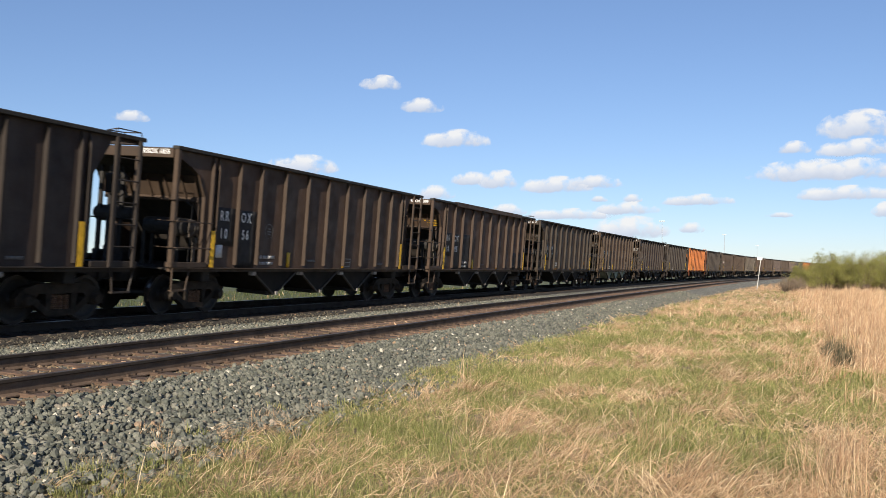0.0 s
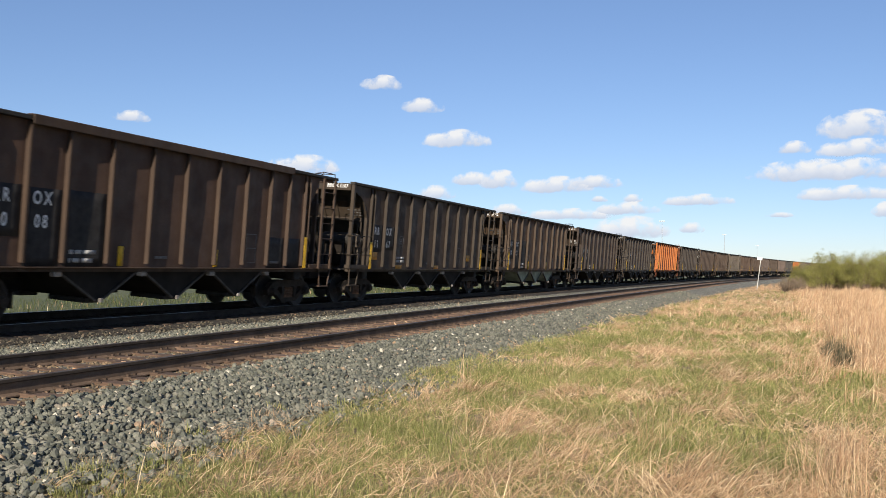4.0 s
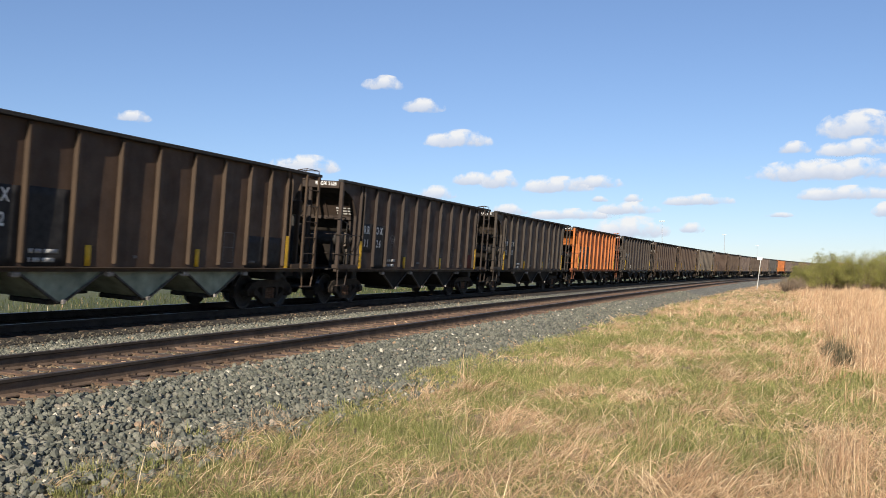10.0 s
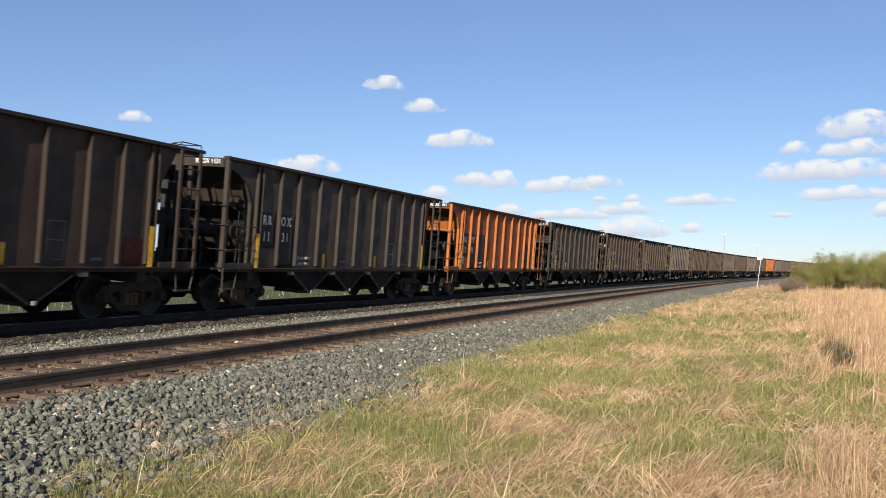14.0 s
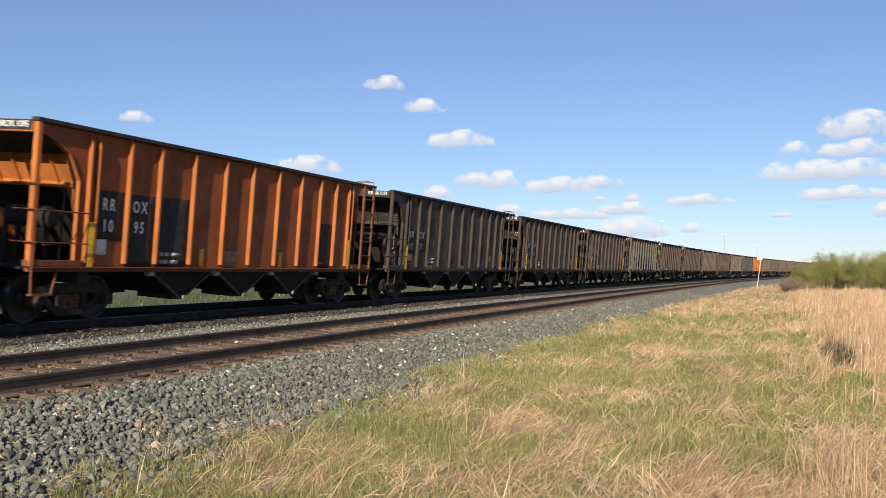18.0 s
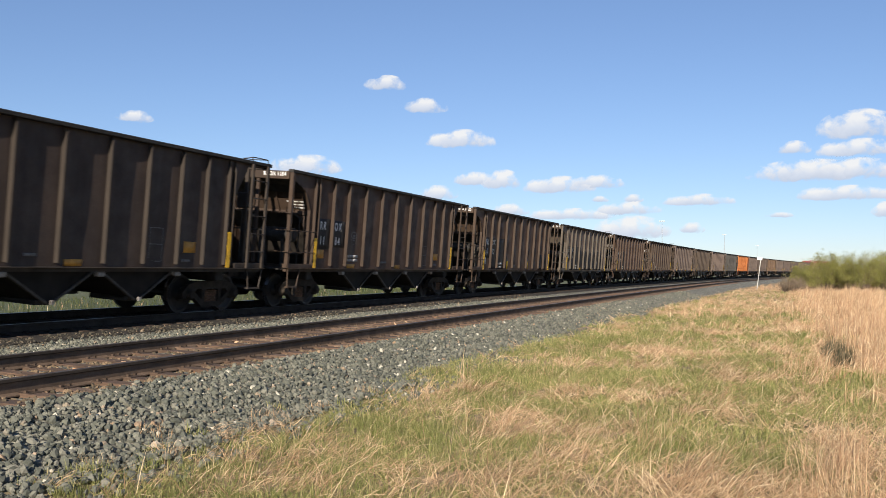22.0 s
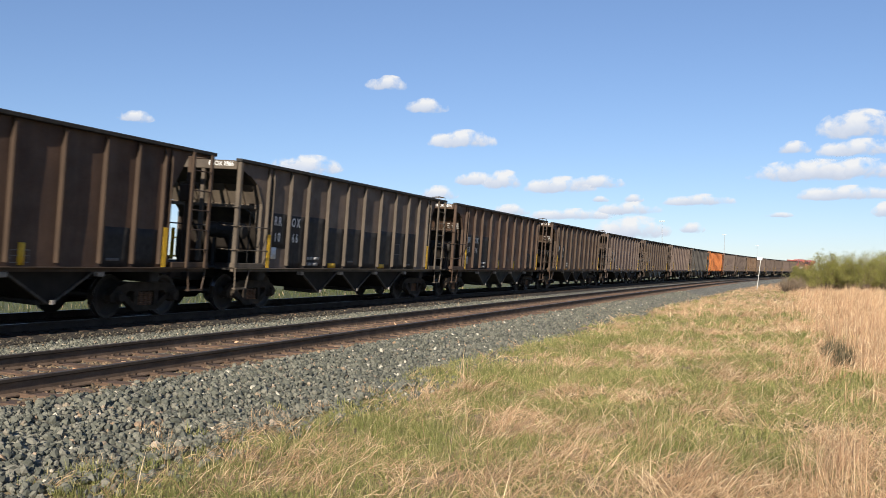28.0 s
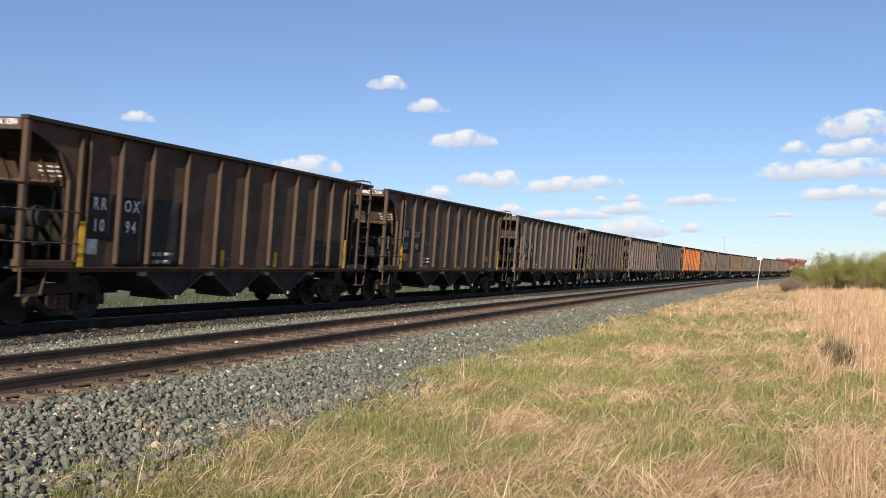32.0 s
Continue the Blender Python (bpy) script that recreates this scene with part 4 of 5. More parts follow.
def make_train():
    proto = make_car()
    for k in range(FIRST, LAST + 1):
        m = rail_pose(car_at(k))
        if k == FIRST:
            car = proto
            car.matrix_basis = m
        else:
            car = copy_thing(proto, m)
        CARS[k] = car
    rnd = random.Random(3)
    for k, car in CARS.items():
        f = rnd.uniform(0.85, 1.2)
        for o in list(car.children):                          # not every car carries all the gear
            kind = o.name.split(".")[0]
            if (kind in ("gear_post", "gear_tank", "gear_box") and k in NO_FAR_GEAR) or (kind in ("brake_cylinder", "brake_valve") and k in NO_VALVE) or (kind == "roof_grab" and (k in NO_ROOF_GRAB or k > 12)):
                for c in list(o.children):
                    bpy.data.objects.remove(c)
                bpy.data.objects.remove(o)
        colour, number, style = FLEET.get(k, ((0.115 * f, 0.090 * f, 0.070 * f), "", "plain" if k % 3 else "amber"))
        for o in car.children_recursive:
            o.color = (*colour, 1)
            if o.name.startswith("side_sheet"):               # orange cars: sheets darker than the stakes; other cars: sheets lighter
                o.color = tuple(c * g for c, g in zip(colour, (0.66, 0.55, 0.66) if style == "orange" else (1.36, 1.28, 1.36))) + (1,)
            if style == "orange" and o.name.startswith(("side_sill", "end_step", "stirrup_step", "ladder_", "grab_iron", "end_post")):
                o.color = (0.17, 0.058, 0.022, 1)
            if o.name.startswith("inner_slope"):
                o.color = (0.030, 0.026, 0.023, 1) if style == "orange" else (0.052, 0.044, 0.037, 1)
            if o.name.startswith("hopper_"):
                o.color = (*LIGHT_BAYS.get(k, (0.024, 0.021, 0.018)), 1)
        dress(car, k, number, style)
        if style == "orange":
            tagged(car, "empty open-top hopper car in faded orange paint with black patches")
        elif k == 10:
            tagged(car, "empty open-top hopper car in dusty grey paint")
        elif style == "amber":
            tagged(car, "empty grimy brown open-top hopper car with amber panels on its side")
        else:
            tagged(car, "empty grimy brown open-top hopper car with yellow reflector strips")


# ------------------------------------------------------------ locomotives
def make_loco():
    lo = tagged(empty("locomotive"), "faded red diesel locomotive at the end of the train", "locomotive", "locomotives of the train")
    part("frame", boxes((-10.6, 10.6, -1.5, 1.5, 1.15, 1.55), soft=0.04), UNDER, lo)
    part("long_hood", plate([(-6.2, 1.55), (10.0, 1.55), (10.0, 3.75), (9.7, 3.98), (-6.2, 3.98)], -0.95, 0.95, 0.08), REDLOCO, lo)
    part("radiator", boxes((5.6, 9.4, -1.45, 1.45, 3.6, 4.5), soft=0.1), REDLOCO, lo)
    part("cab", plate([(-9.0, 1.55), (-6.21, 1.55), (-6.21, 4.18), (-8.7, 4.18), (-9.0, 3.98)], -1.5, 1.5, 0.06), REDLOCO, lo, "red cab with a white roof edge")
    part("nose", plate([(-10.3, 1.55), (-9.01, 1.55), (-9.01, 3.5), (-10.1, 3.3)], -0.8, 0.8, 0.08), REDLOCO, lo)
    for y in (-1.0, 1.0):
        part("windscreen", boxes((-9.03, -9.012, y - 0.4, y + 0.4, 3.3, 3.9)), BLACK, lo)
    for y in (-1.51, 1.505):
        part("side_window", boxes((-8.4, -7.6, y, y + 0.006, 3.2, 3.82)), BLACK, lo)
        part("side_window", boxes((-7.4, -6.7, y, y + 0.006, 3.2, 3.82)), BLACK, lo)
    part("cab_roof", boxes((-9.05, -6.15, -1.45, 1.45, 4.184, 4.26), soft=0.02), SIGNWHITE, lo, "white roof panel")
    part("fuel_tank", boxes((-3.4, 3.4, -1.4, 1.4, 0.45, 1.145), soft=0.15), UNDER, lo)
    for y in (-1.47, 1.47):
        rows = [((-6.0, y, 2.5), (10.2, y, 2.5), 0.025)]
        for i in range(9):
            rows.append(((-6.0 + i * 2.02, y, 1.55), (-6.0 + i * 2.02, y, 2.5), 0.022))
        part("handrail", rods(*rows, n=6), SIGNWHITE, lo)
    for x in (-7.1, 7.1):
        tr = part("truck", boxes((-2.3, 2.3, -1.15, -0.9, 0.5, 0.95), (-2.3, 2.3, 0.9, 1.15, 0.5, 0.95), (-0.3, 0.3, -0.9, 0.9, 0.55, 0.9), soft=0.05), TRUCK, lo)
        tr.matrix_basis = pose(x, 0, 0)
        for ax in (-1.75, 0, 1.75):
            bm = bmesh.new()
            for sy in (-1, 1):
                lathe(bm, [(0, sy * 0.8), (0.15, sy * 0.8), (0.42, sy * 0.78), (0.52, sy * 0.8), (0.53, sy * 0.71), (0.56, sy * 0.69), (0.3, sy * 0.68), (0, sy * 0.68)], 24)
            rod(bm, (0, -0.7, 0), (0, 0.7, 0), 0.1)
            w = part("wheelset", bm, WHEEL, tr)
            w.matrix_basis = pose(ax, 0, 0.53)
    part("coupler", boxes((-10.95, -10.6, -0.12, 0.12, 0.78, 0.98), (10.6, 10.95, -0.12, 0.12, 0.78, 0.98)), TRUCK, lo)
    return lo


def loco_at(i):
    return CAR_START + CAR_PITCH * (LAST + 1) + 11.1 + 21.9 * i


def make_locos():
    a = make_loco()
    a.matrix_basis = rail_pose(loco_at(0))
    b = copy_thing(a, rail_pose(loco_at(1)))
    LOCOS[0], LOCOS[1] = a, b


# ------------------------------------------------------------ loose stones, grass
def stuff(name, verts, faces, mat, label, category):
    me = bpy.data.meshes.new(name)
    nv, nf, k = len(verts), len(faces), faces.shape[1]
    me.vertices.add(nv)
    me.vertices.foreach_set("co", verts.astype(np.float32).ravel())
    me.loops.add(nf * k)
    me.loops.foreach_set("vertex_index", faces.astype(np.int32).ravel())
    me.polygons.add(nf)
    me.polygons.foreach_set("loop_start", np.arange(0, nf * k, k, dtype=np.int32))
    me.update(calc_edges=True)
    me.shade_flat()
    me.materials.append(mat)
    return tagged(new(name, me), label, category, kind="stuff")


def spread(rng, zones):
    """Stations and offsets from zones (s0, s1, u0, u1, how many per square metre)."""
    S, U = [], []
    for s0, s1, u0, u1, d in zones:
        n = int((s1 - s0) * (u1 - u0) * d)
        S.append(rng.uniform(s0, s1, n))
        U.append(rng.uniform(u0, u1, n))
    return np.concatenate(S), np.concatenate(U)


def near_track_xy(S, U):
    a = np.maximum(S - BEND_FROM, 0)
    h = a * BEND
    x = -NEAR_OFF + (1 - np.cos(h)) / BEND + U * np.cos(h)
    y = np.minimum(S, BEND_FROM) + np.sin(h) / BEND - U * np.sin(h)
    return x, y


def bed_z(U):
    """Height of the ballast bed, U metres to the field side of the near track."""
    c = math.sin(radians(CANT_NEAR))
    d = math.sin(radians(CANT_FAR))
    f = -SPACING
    us = [f - 1.9, f - 1.35, f, f + 1.35, f + 2.2, -2.2, -1.3, -1.05, -0.75, -0.5, 0.5, 0.75, 1.05, 1.3, 1.75, 2.7, 3.05, 3.4]
    zs = [FAR_UP - 0.26 + 1.9 * d, FAR_UP - 0.175 + 1.35 * d, FAR_UP - 0.185, FAR_UP - 0.175 - 1.35 * d, FAR_UP - 0.20 - 2.2 * d, -0.24 + 2.2 * c, -0.18 + 1.3 * c, -0.18 + 1.05 * c, -0.20 + 0.75 * c, -0.18 + 0.5 * c, -0.18 - 0.5 * c, -0.20 - 0.75 * c, -0.18 - 1.05 * c, -0.17 - 1.3 * c, -0.20 - 1.75 * c, -0.42 - 2.7 * c,
          GROUND_Z, GROUND_Z]
    return np.interp(U, us, zs)


def make_stones():
    rng = np.random.default_rng(11)
    zones = [(2, 13, 1.2, 3.1, 540), (13, 22, 1.2, 3.1, 360), (22, 38, 1.2, 3.1, 190), (38, 60, 1.2, 3.1, 60),
             (6, 24, -4.7, -1.2, 130), (24, 45, -4.7, -1.2, 60), (5, 20, -1.25, 1.25, 250), (20, 40, -1.25, 1.25, 70), (2, 16, 3.1, 3.7, 90), (16, 30, 3.1, 3.6, 50)]
    S, U = spread(rng, zones)
    n = len(S)
    x, y = near_track_xy(S, U)
    size = np.clip(rng.lognormal(-3.54, 0.36, n), 0.015, 0.058) * np.where(U > 1.2, 1.0, 0.9)
    z = bed_z(U) + size * rng.uniform(-0.1, 0.55, n)
    # keep the rail line clear and fill between the ties lower
    keep = ~((np.abs(np.abs(U) - GAUGE_HALF) < 0.11))
    z = z - 0.010 * (np.abs(U) < 1.25)
    S, U, x, y, z, size = (a[keep] for a in (S, U, x, y, z, size))
    n = len(S)
    bm = bmesh.new()
    bmesh.ops.create_icosphere(bm, subdivisions=1, radius=1.0)
    tv = np.array([v.co for v in bm.verts])
    tf = np.array([[v.index for v in f.verts] for f in bm.faces])
    bm.free()
    kinds = []
    for i in range(10):
        g = tv.copy()
        for _ in range(6):                                   # cut flat faces into the lump
            d = rng.normal(size=3)
            d /= np.linalg.norm(d)
            over = np.maximum(g @ d - rng.uniform(0.4, 0.75), 0)
            g -= over[:, None] * d
        kinds.append(g * np.array([1.0, rng.uniform(0.7, 1.0), rng.uniform(0.6, 0.9)]))
    kinds = np.array(kinds)
    which = rng.integers(0, 10, n)
    q = rng.normal(size=(n, 4))
    q /= np.linalg.norm(q, axis=1)[:, None]
    w, a, b, c = q.T
    R = np.stack([1 - 2 * (b * b + c * c), 2 * (a * b - c * w), 2 * (a * c + b * w), 2 * (a * b + c * w), 1 - 2 * (a * a + c * c), 2 * (b * c - a * w),
                  2 * (a * c - b * w), 2 * (b * c + a * w), 1 - 2 * (a * a + b * b)], 1).reshape(n, 3, 3)
    V = np.einsum("nij,nkj->nki", R, kinds[which]) * size[:, None, None] + np.stack([x, y, z], 1)[:, None, :]
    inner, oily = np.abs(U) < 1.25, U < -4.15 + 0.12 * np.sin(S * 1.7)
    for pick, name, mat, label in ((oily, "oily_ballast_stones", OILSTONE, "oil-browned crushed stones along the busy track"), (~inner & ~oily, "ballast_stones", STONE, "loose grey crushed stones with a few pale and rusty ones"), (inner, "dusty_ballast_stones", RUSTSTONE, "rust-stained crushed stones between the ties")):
        W = V[pick]
        F = tf[None] + (np.arange(len(W)) * len(tv))[:, None, None]
        stuff(name, W.reshape(-1, 3), F.reshape(-1, 3), mat, label, "gravel")


def fbm(x, y, scale, seed):
    """Cheap smooth noise in numpy, about -1 to 1."""
    r = np.random.default_rng(seed)
    out = np.zeros_like(x)
    for o in range(4):
        for _ in range(5):
            a = r.uniform(0, 2 * math.pi)
            f = scale * 2 ** o * r.uniform(0.7, 1.3)
            out += np.sin((x * math.cos(a) + y * math.sin(a)) * f + r.uniform(0, 6.28)) * 0.62 ** o
    return out / 4.5


def blades(name, x, y, z, length, width, lean, turn, mat, label, curl=0.5, roll=None):
    """Blades of three segments: foot, bend and tip; lean 0 stands upright, 1 lies flat."""
    n = len(x)
    dx, dy = np.cos(turn), np.sin(turn)
    wx, wy = -dy * width / 2, dx * width / 2
    l1, l2 = lean * (1 - curl), np.minimum(lean * (1 + curl), 1.45)
    ang1, ang2 = l1 * math.pi / 2, l2 * math.pi / 2
    p0 = np.stack([x, y, z], 1)
    p1 = p0 + np.stack([dx * np.sin(ang1), dy * np.sin(ang1), np.cos(ang1)], 1) * (length * 0.5)[:, None]
    p2 = p1 + np.stack([dx * np.sin(ang2), dy * np.sin(ang2), np.cos(ang2)], 1) * (length * 0.5)[:, None]
    p2[:, 2] = np.maximum(p2[:, 2], z + 0.01)
    side = np.stack([wx, wy, np.zeros(n)], 1)
    if roll is not None:                                     # turned about its own length
        along_ = p2 - p0
        along_ /= np.linalg.norm(along_, axis=1)[:, None]
        side = side * np.cos(roll)[:, None] + np.cross(along_, side) * np.sin(roll)[:, None]
    V = np.stack([p0 - side, p0 + side, p1 + side * 0.8, p1 - side * 0.8, p2], 1)
    base = (np.arange(n) * 5)[:, None, None]
    F = np.array([[0, 1, 2], [0, 2, 3], [3, 2, 4]])[None] + base
    return stuff(name, V.reshape(-1, 3), F.reshape(-1, 3), mat, label, "grass")


def ground_z_np(x, y):
    """Heights of the ground sheet, met between its own grid lines."""
    xs, ys, zs = GROUND
    i = np.clip(np.searchsorted(xs, x) - 1, 0, len(xs) - 2)
    j = np.clip(np.searchsorted(ys, y) - 1, 0, len(ys) - 2)
    a, b = (x - xs[i]) / (xs[i + 1] - xs[i]), (y - ys[j]) / (ys[j + 1] - ys[j])
    return (zs[j, i] * (1 - a) + zs[j, i + 1] * a) * (1 - b) + (zs[j + 1, i] * (1 - a) + zs[j + 1, i + 1] * a) * b


def field_points(rng, bands):
    X, Y = [], []
    for y0, y1, d in bands:
        n = int((y1 - y0) * (7.2 + 0.5 * 0.13 * (y0 + y1)) * d)
        Y.append(rng.uniform(y0, y1, n))
        X.append(rng.uniform(0, 1, n))
    Y = np.concatenate(Y)
    X = -5.7 + np.concatenate(X) * (7.2 + 0.13 * Y)
    toe = -NEAR_OFF + np.maximum(Y - BEND_FROM, 0) ** 2 * BEND / 2
    return X + (toe + NEAR_OFF), Y, X + 5.7


def tufts(rng, x, y, per, spread_r):
    """Blades round tuft centres: foot places, and each blade's tuft."""
    own = np.repeat(np.arange(len(x)), per)
    n = len(own)
    r, a = spread_r * np.sqrt(rng.uniform(0, 1, n)), rng.uniform(0, 2 * math.pi, n)
    return x[own] + r * np.cos(a), y[own] + r * np.sin(a), own


# places and sizes of the thickest straw mats
TUSSOCKS = [(-2.71, 9.45, 0.65), (-2.22, 6.79, 0.60), (-1.75, 7.88, 0.35), (-0.64, 7.26, 0.55), (-0.22, 6.81, 0.40), (-0.76, 14.03, 0.45), (-2.51, 17.74, 0.60), (-2.64, 11.92, 0.50), (0.07, 11.67, 0.35), (-1.43, 12.13, 0.30), (0.73, 26.45, 0.80), (1.49, 18.10, 0.80), (0.68, 8.30, 0.45), (0.34, 6.99, 0.40), (-1.85, 23.95, 0.90), (-4.29, 22.55, 0.80), (-1.48, 9.25, 0.30)]


def make_grass():
    rng = np.random.default_rng(21)

    def patches(x, y):
        """Above 0 green growth, below 0 old straw."""
        p = 0.62 * fbm(x, y, 0.75, 1) + 0.66 * fbm(x, y, 2.3, 2) + 0.52
        p = p - 0.62 * np.clip((x - 0.4 - 0.5 * ((y > 8.2) & (y < 15))) / 1.2, 0, 1) - 0.22 * (y < 7.0) - 0.45 * np.clip((y - 24) / 20, 0, 1)
        for cx, cy, r in TUSSOCKS:
            p = p - 1.1 * np.exp(-((x - cx) ** 2 + ((y - cy) / 1.6) ** 2) / (r * r))
        return p
    # short green growth in small clumps
    x, y, u = field_points(rng, [(5.2, 9, 260), (9, 15, 190), (15, 26, 82), (26, 45, 28), (45, 80, 8)])
    u_edge = u - 0.55 - 0.5 * fbm(x, y, 1.3, 4)
    patch = patches(x, y)
    keep = (rng.uniform(0, 1, len(x)) < np.clip(0.66 + 0.7 * patch, 0.25, 1.0)) & (rng.uniform(0, 1, len(x)) < np.clip(u_edge * 1.6, 0, 1))
    x, y, patch = x[keep], y[keep], patch[keep]
    size = np.clip(0.85 + 0.45 * patch, 0.5, 1.5) * rng.uniform(0.55, 1.25, len(x))
    heading = rng.uniform(0, 2 * math.pi, len(x))
    bx, by, own = tufts(rng, x, y, 13, 0.06)
    n = len(bx)
    far = np.clip(by / 12, 0.75, 2.6)
    blades("grass", bx, by, ground_z_np(bx, by) - 0.01, rng.uniform(0.06, 0.18, n) * size[own], 0.0052 * far * rng.uniform(0.6, 1.5, n), rng.uniform(0.08, 0.85, n),
           heading[own] + rng.normal(0, 1.3, n), GREEN, "short fresh green grass growing through old straw", 0.5, rng.uniform(-1.2, 1.2, n))
    # thatch: old straw lying in mats, every tuft with its own lie
    x, y, u = field_points(rng, [(5.2, 9, 150), (9, 15, 115), (15, 26, 64), (26, 45, 30), (45, 95, 9)])
    u_edge = u - 0.45 - 0.5 * fbm(x, y, 1.3, 4)
    patch = patches(x, y)
    keep = (rng.uniform(0, 1, len(x)) < np.clip(0.24 - 0.55 * patch, 0.07, 0.85)) & (rng.uniform(0, 1, len(x)) < np.clip((u_edge - 0.1) * 0.9, 0, 1))
    x, y = x[keep], y[keep]
    comb = 0.6 + 2.2 * fbm(x, y, 2.4, 8) + rng.normal(0, 1.1, len(x))
    size, rise = rng.uniform(0.5, 1.3, len(x)), rng.uniform(0.0, 0.07, len(x))
    bx, by, own = tufts(rng, x, y, 15, 0.11)
    n = len(bx)
    far = np.clip(by / 12, 0.75, 2.6)
    blades("dry_grass", bx, by, ground_z_np(bx, by) + rise[own] * rng.uniform(0, 1, n), rng.uniform(0.08, 0.34, n) * size[own], 0.0054 * far * rng.uniform(0.5, 1.6, n), rng.uniform(0.45, 1.02, n),
           comb[own] + rng.normal(0, 0.8, n), THATCH, "flattened matted dry straw-coloured grass", 0.15, rng.uniform(-1.5, 1.5, n))
    # long stalks arching over, singly and in loose tussocks
    x, y, u = field_points(rng, [(5.2, 9, 16), (9, 15, 10), (15, 26, 6), (26, 45, 4)])
    patch = patches(x, y)
    keep = (rng.uniform(0, 1, len(x)) < np.clip(0.22 - 0.5 * patch, 0.06, 0.6)) & (u > 0.9) & (rng.uniform(0, 1, len(x)) < np.clip(12 / y, 0.2, 1))
    x, y = x[keep], y[keep]
    comb = 0.5 + 1.6 * fbm(x, y, 1.6, 28) + rng.normal(0, 0.8, len(x))
    size, droop = rng.uniform(0.5, 1.25, len(x)), rng.uniform(0.3, 0.92, len(x))
    bx, by, own = tufts(rng, x, y, 9, 0.16)
    n = len(bx)
    far = np.clip(by / 12, 0.75, 2.0)
    blades("long_dry_stalks", bx, by, ground_z_np(bx, by), rng.uniform(0.2, 0.62, n) * size[own], 0.0046 * far * rng.uniform(0.6, 1.3, n), np.clip(droop[own] + rng.normal(0, 0.16, n), 0.05, 1.0),
           comb[own] + rng.normal(0, 0.6, n), STRAW, "long pale dry stalks arching over the green grass", 0.3, rng.uniform(-1.5, 1.5, n))
    # a few dead tufts on the toe of the ballast
    x, y = near_track_xy(np.array([6.0, 7.1, 8.6, 10.8, 6.6, 9.4]), np.array([2.75, 2.5, 2.75, 2.9, 3.0, 2.95]))
    bx, by, own = tufts(rng, x, y, 60, 0.16)
    n = len(bx)
    blades("dead_tuft", bx, by, bed_z(bx + NEAR_OFF), rng.uniform(0.06, 0.20, n), 0.004 * rng.uniform(0.6, 1.5, n), rng.uniform(0.3, 1.0, n), 0.5 + rng.normal(0, 1.4, n), THATCH,
           "dead straw tufts rooted in the ballast")
    # green sprigs on the toe of the ballast
    S, U = rng.uniform(5, 34, 46), rng.uniform(2.55, 3.25, 46)
    x, y = near_track_xy(S, U)
    bx, by, own = tufts(rng, x, y, 45, 0.13)
    n = len(bx)
    blades("ballast_weeds", bx, by, bed_z(bx + NEAR_OFF - np.maximum(by - BEND_FROM, 0) ** 2 * BEND / 2), rng.uniform(0.04, 0.14, n), 0.006 * rng.uniform(0.6, 1.5, n), rng.uniform(0.1, 0.9, n), rng.uniform(0, 6.28, n), GREEN,
           "low green weeds at the edge of the ballast")
    # standing straw, in clumps towards the open field
    x, y, u = field_points(rng, [(5.5, 8, 40), (8, 16, 36), (16, 30, 26), (30, 50, 13), (50, 100, 5)])
    hollow = np.exp(-(((x - 0.85) / 0.30) ** 2 + ((y - 16.6) / 2.2) ** 2))
    tall = np.clip((x - 0.25 - 0.55 * np.exp(-((y - 11.5) / 3.2) ** 2) + 1.1 * fbm(x, y, 1.5, 15)) / 1.2, 0, 1)
    tall = np.maximum(tall, np.clip((x + 0.05 + 0.4 * fbm(x, y, 2.0, 16)) / 0.5, 0, 1) * (y < 8.4))
    tall = np.maximum(tall, np.clip((y - 24) / 30, 0, 0.4) * np.clip((u - 0.8) / 1.2, 0, 1) * np.clip(0.5 + 1.4 * fbm(x, y, 0.4, 31), 0, 1))
    tall = tall * np.clip(1.15 - 1.6 * hollow, 0, 1)
    keep = rng.uniform(0, 1, len(x)) < tall * 0.55 + 0.006 * (u > 1.0)
    x, y, tall = x[keep], y[keep], tall[keep]
    comb = 0.4 + 1.5 * fbm(x, y, 0.9, 9) + rng.normal(0, 1.0, len(x))
    size = rng.uniform(0.45, 1.3, len(x))
    droop = rng.uniform(0.05, 0.8, len(x))
    bx, by, own = tufts(rng, x, y, 16, 0.15)
    n = len(bx)
    far = np.clip(by / 12, 0.75, 2.6)
    blades("tall_dry_grass", bx, by, ground_z_np(bx, by), (rng.uniform(0.18, 0.42, n) + 0.36 * tall[own] * rng.uniform(0.1, 1.0, n)) * size[own], 0.0044 * far * rng.uniform(0.6, 1.4, n),
           np.clip(droop[own] + rng.normal(0, 0.2, n), 0.02, 1.0), comb[own] + rng.normal(0, 0.9, n), STRAW, "tall standing and drooping dry grass, pale straw", 0.5, rng.uniform(-1.5, 1.5, n))
    # a weedy hollow in the standing straw, its shade put into the weed colour
    bx, by, own = tufts(rng, np.array([0.84, 0.96, 0.80, 0.93]), np.array([16.6, 17.4, 18.2, 19.0]), 230, 0.22)
    n = len(bx)
    blades("weed_clump", bx, by, ground_z_np(bx, by), rng.uniform(0.14, 0.52, n), 0.008 * rng.uniform(0.6, 1.5, n), rng.uniform(0.05, 0.7, n), rng.uniform(0, 6.28, n), WEED,
           "grey-green weeds standing in the dry grass, coloured dark as if shaded")


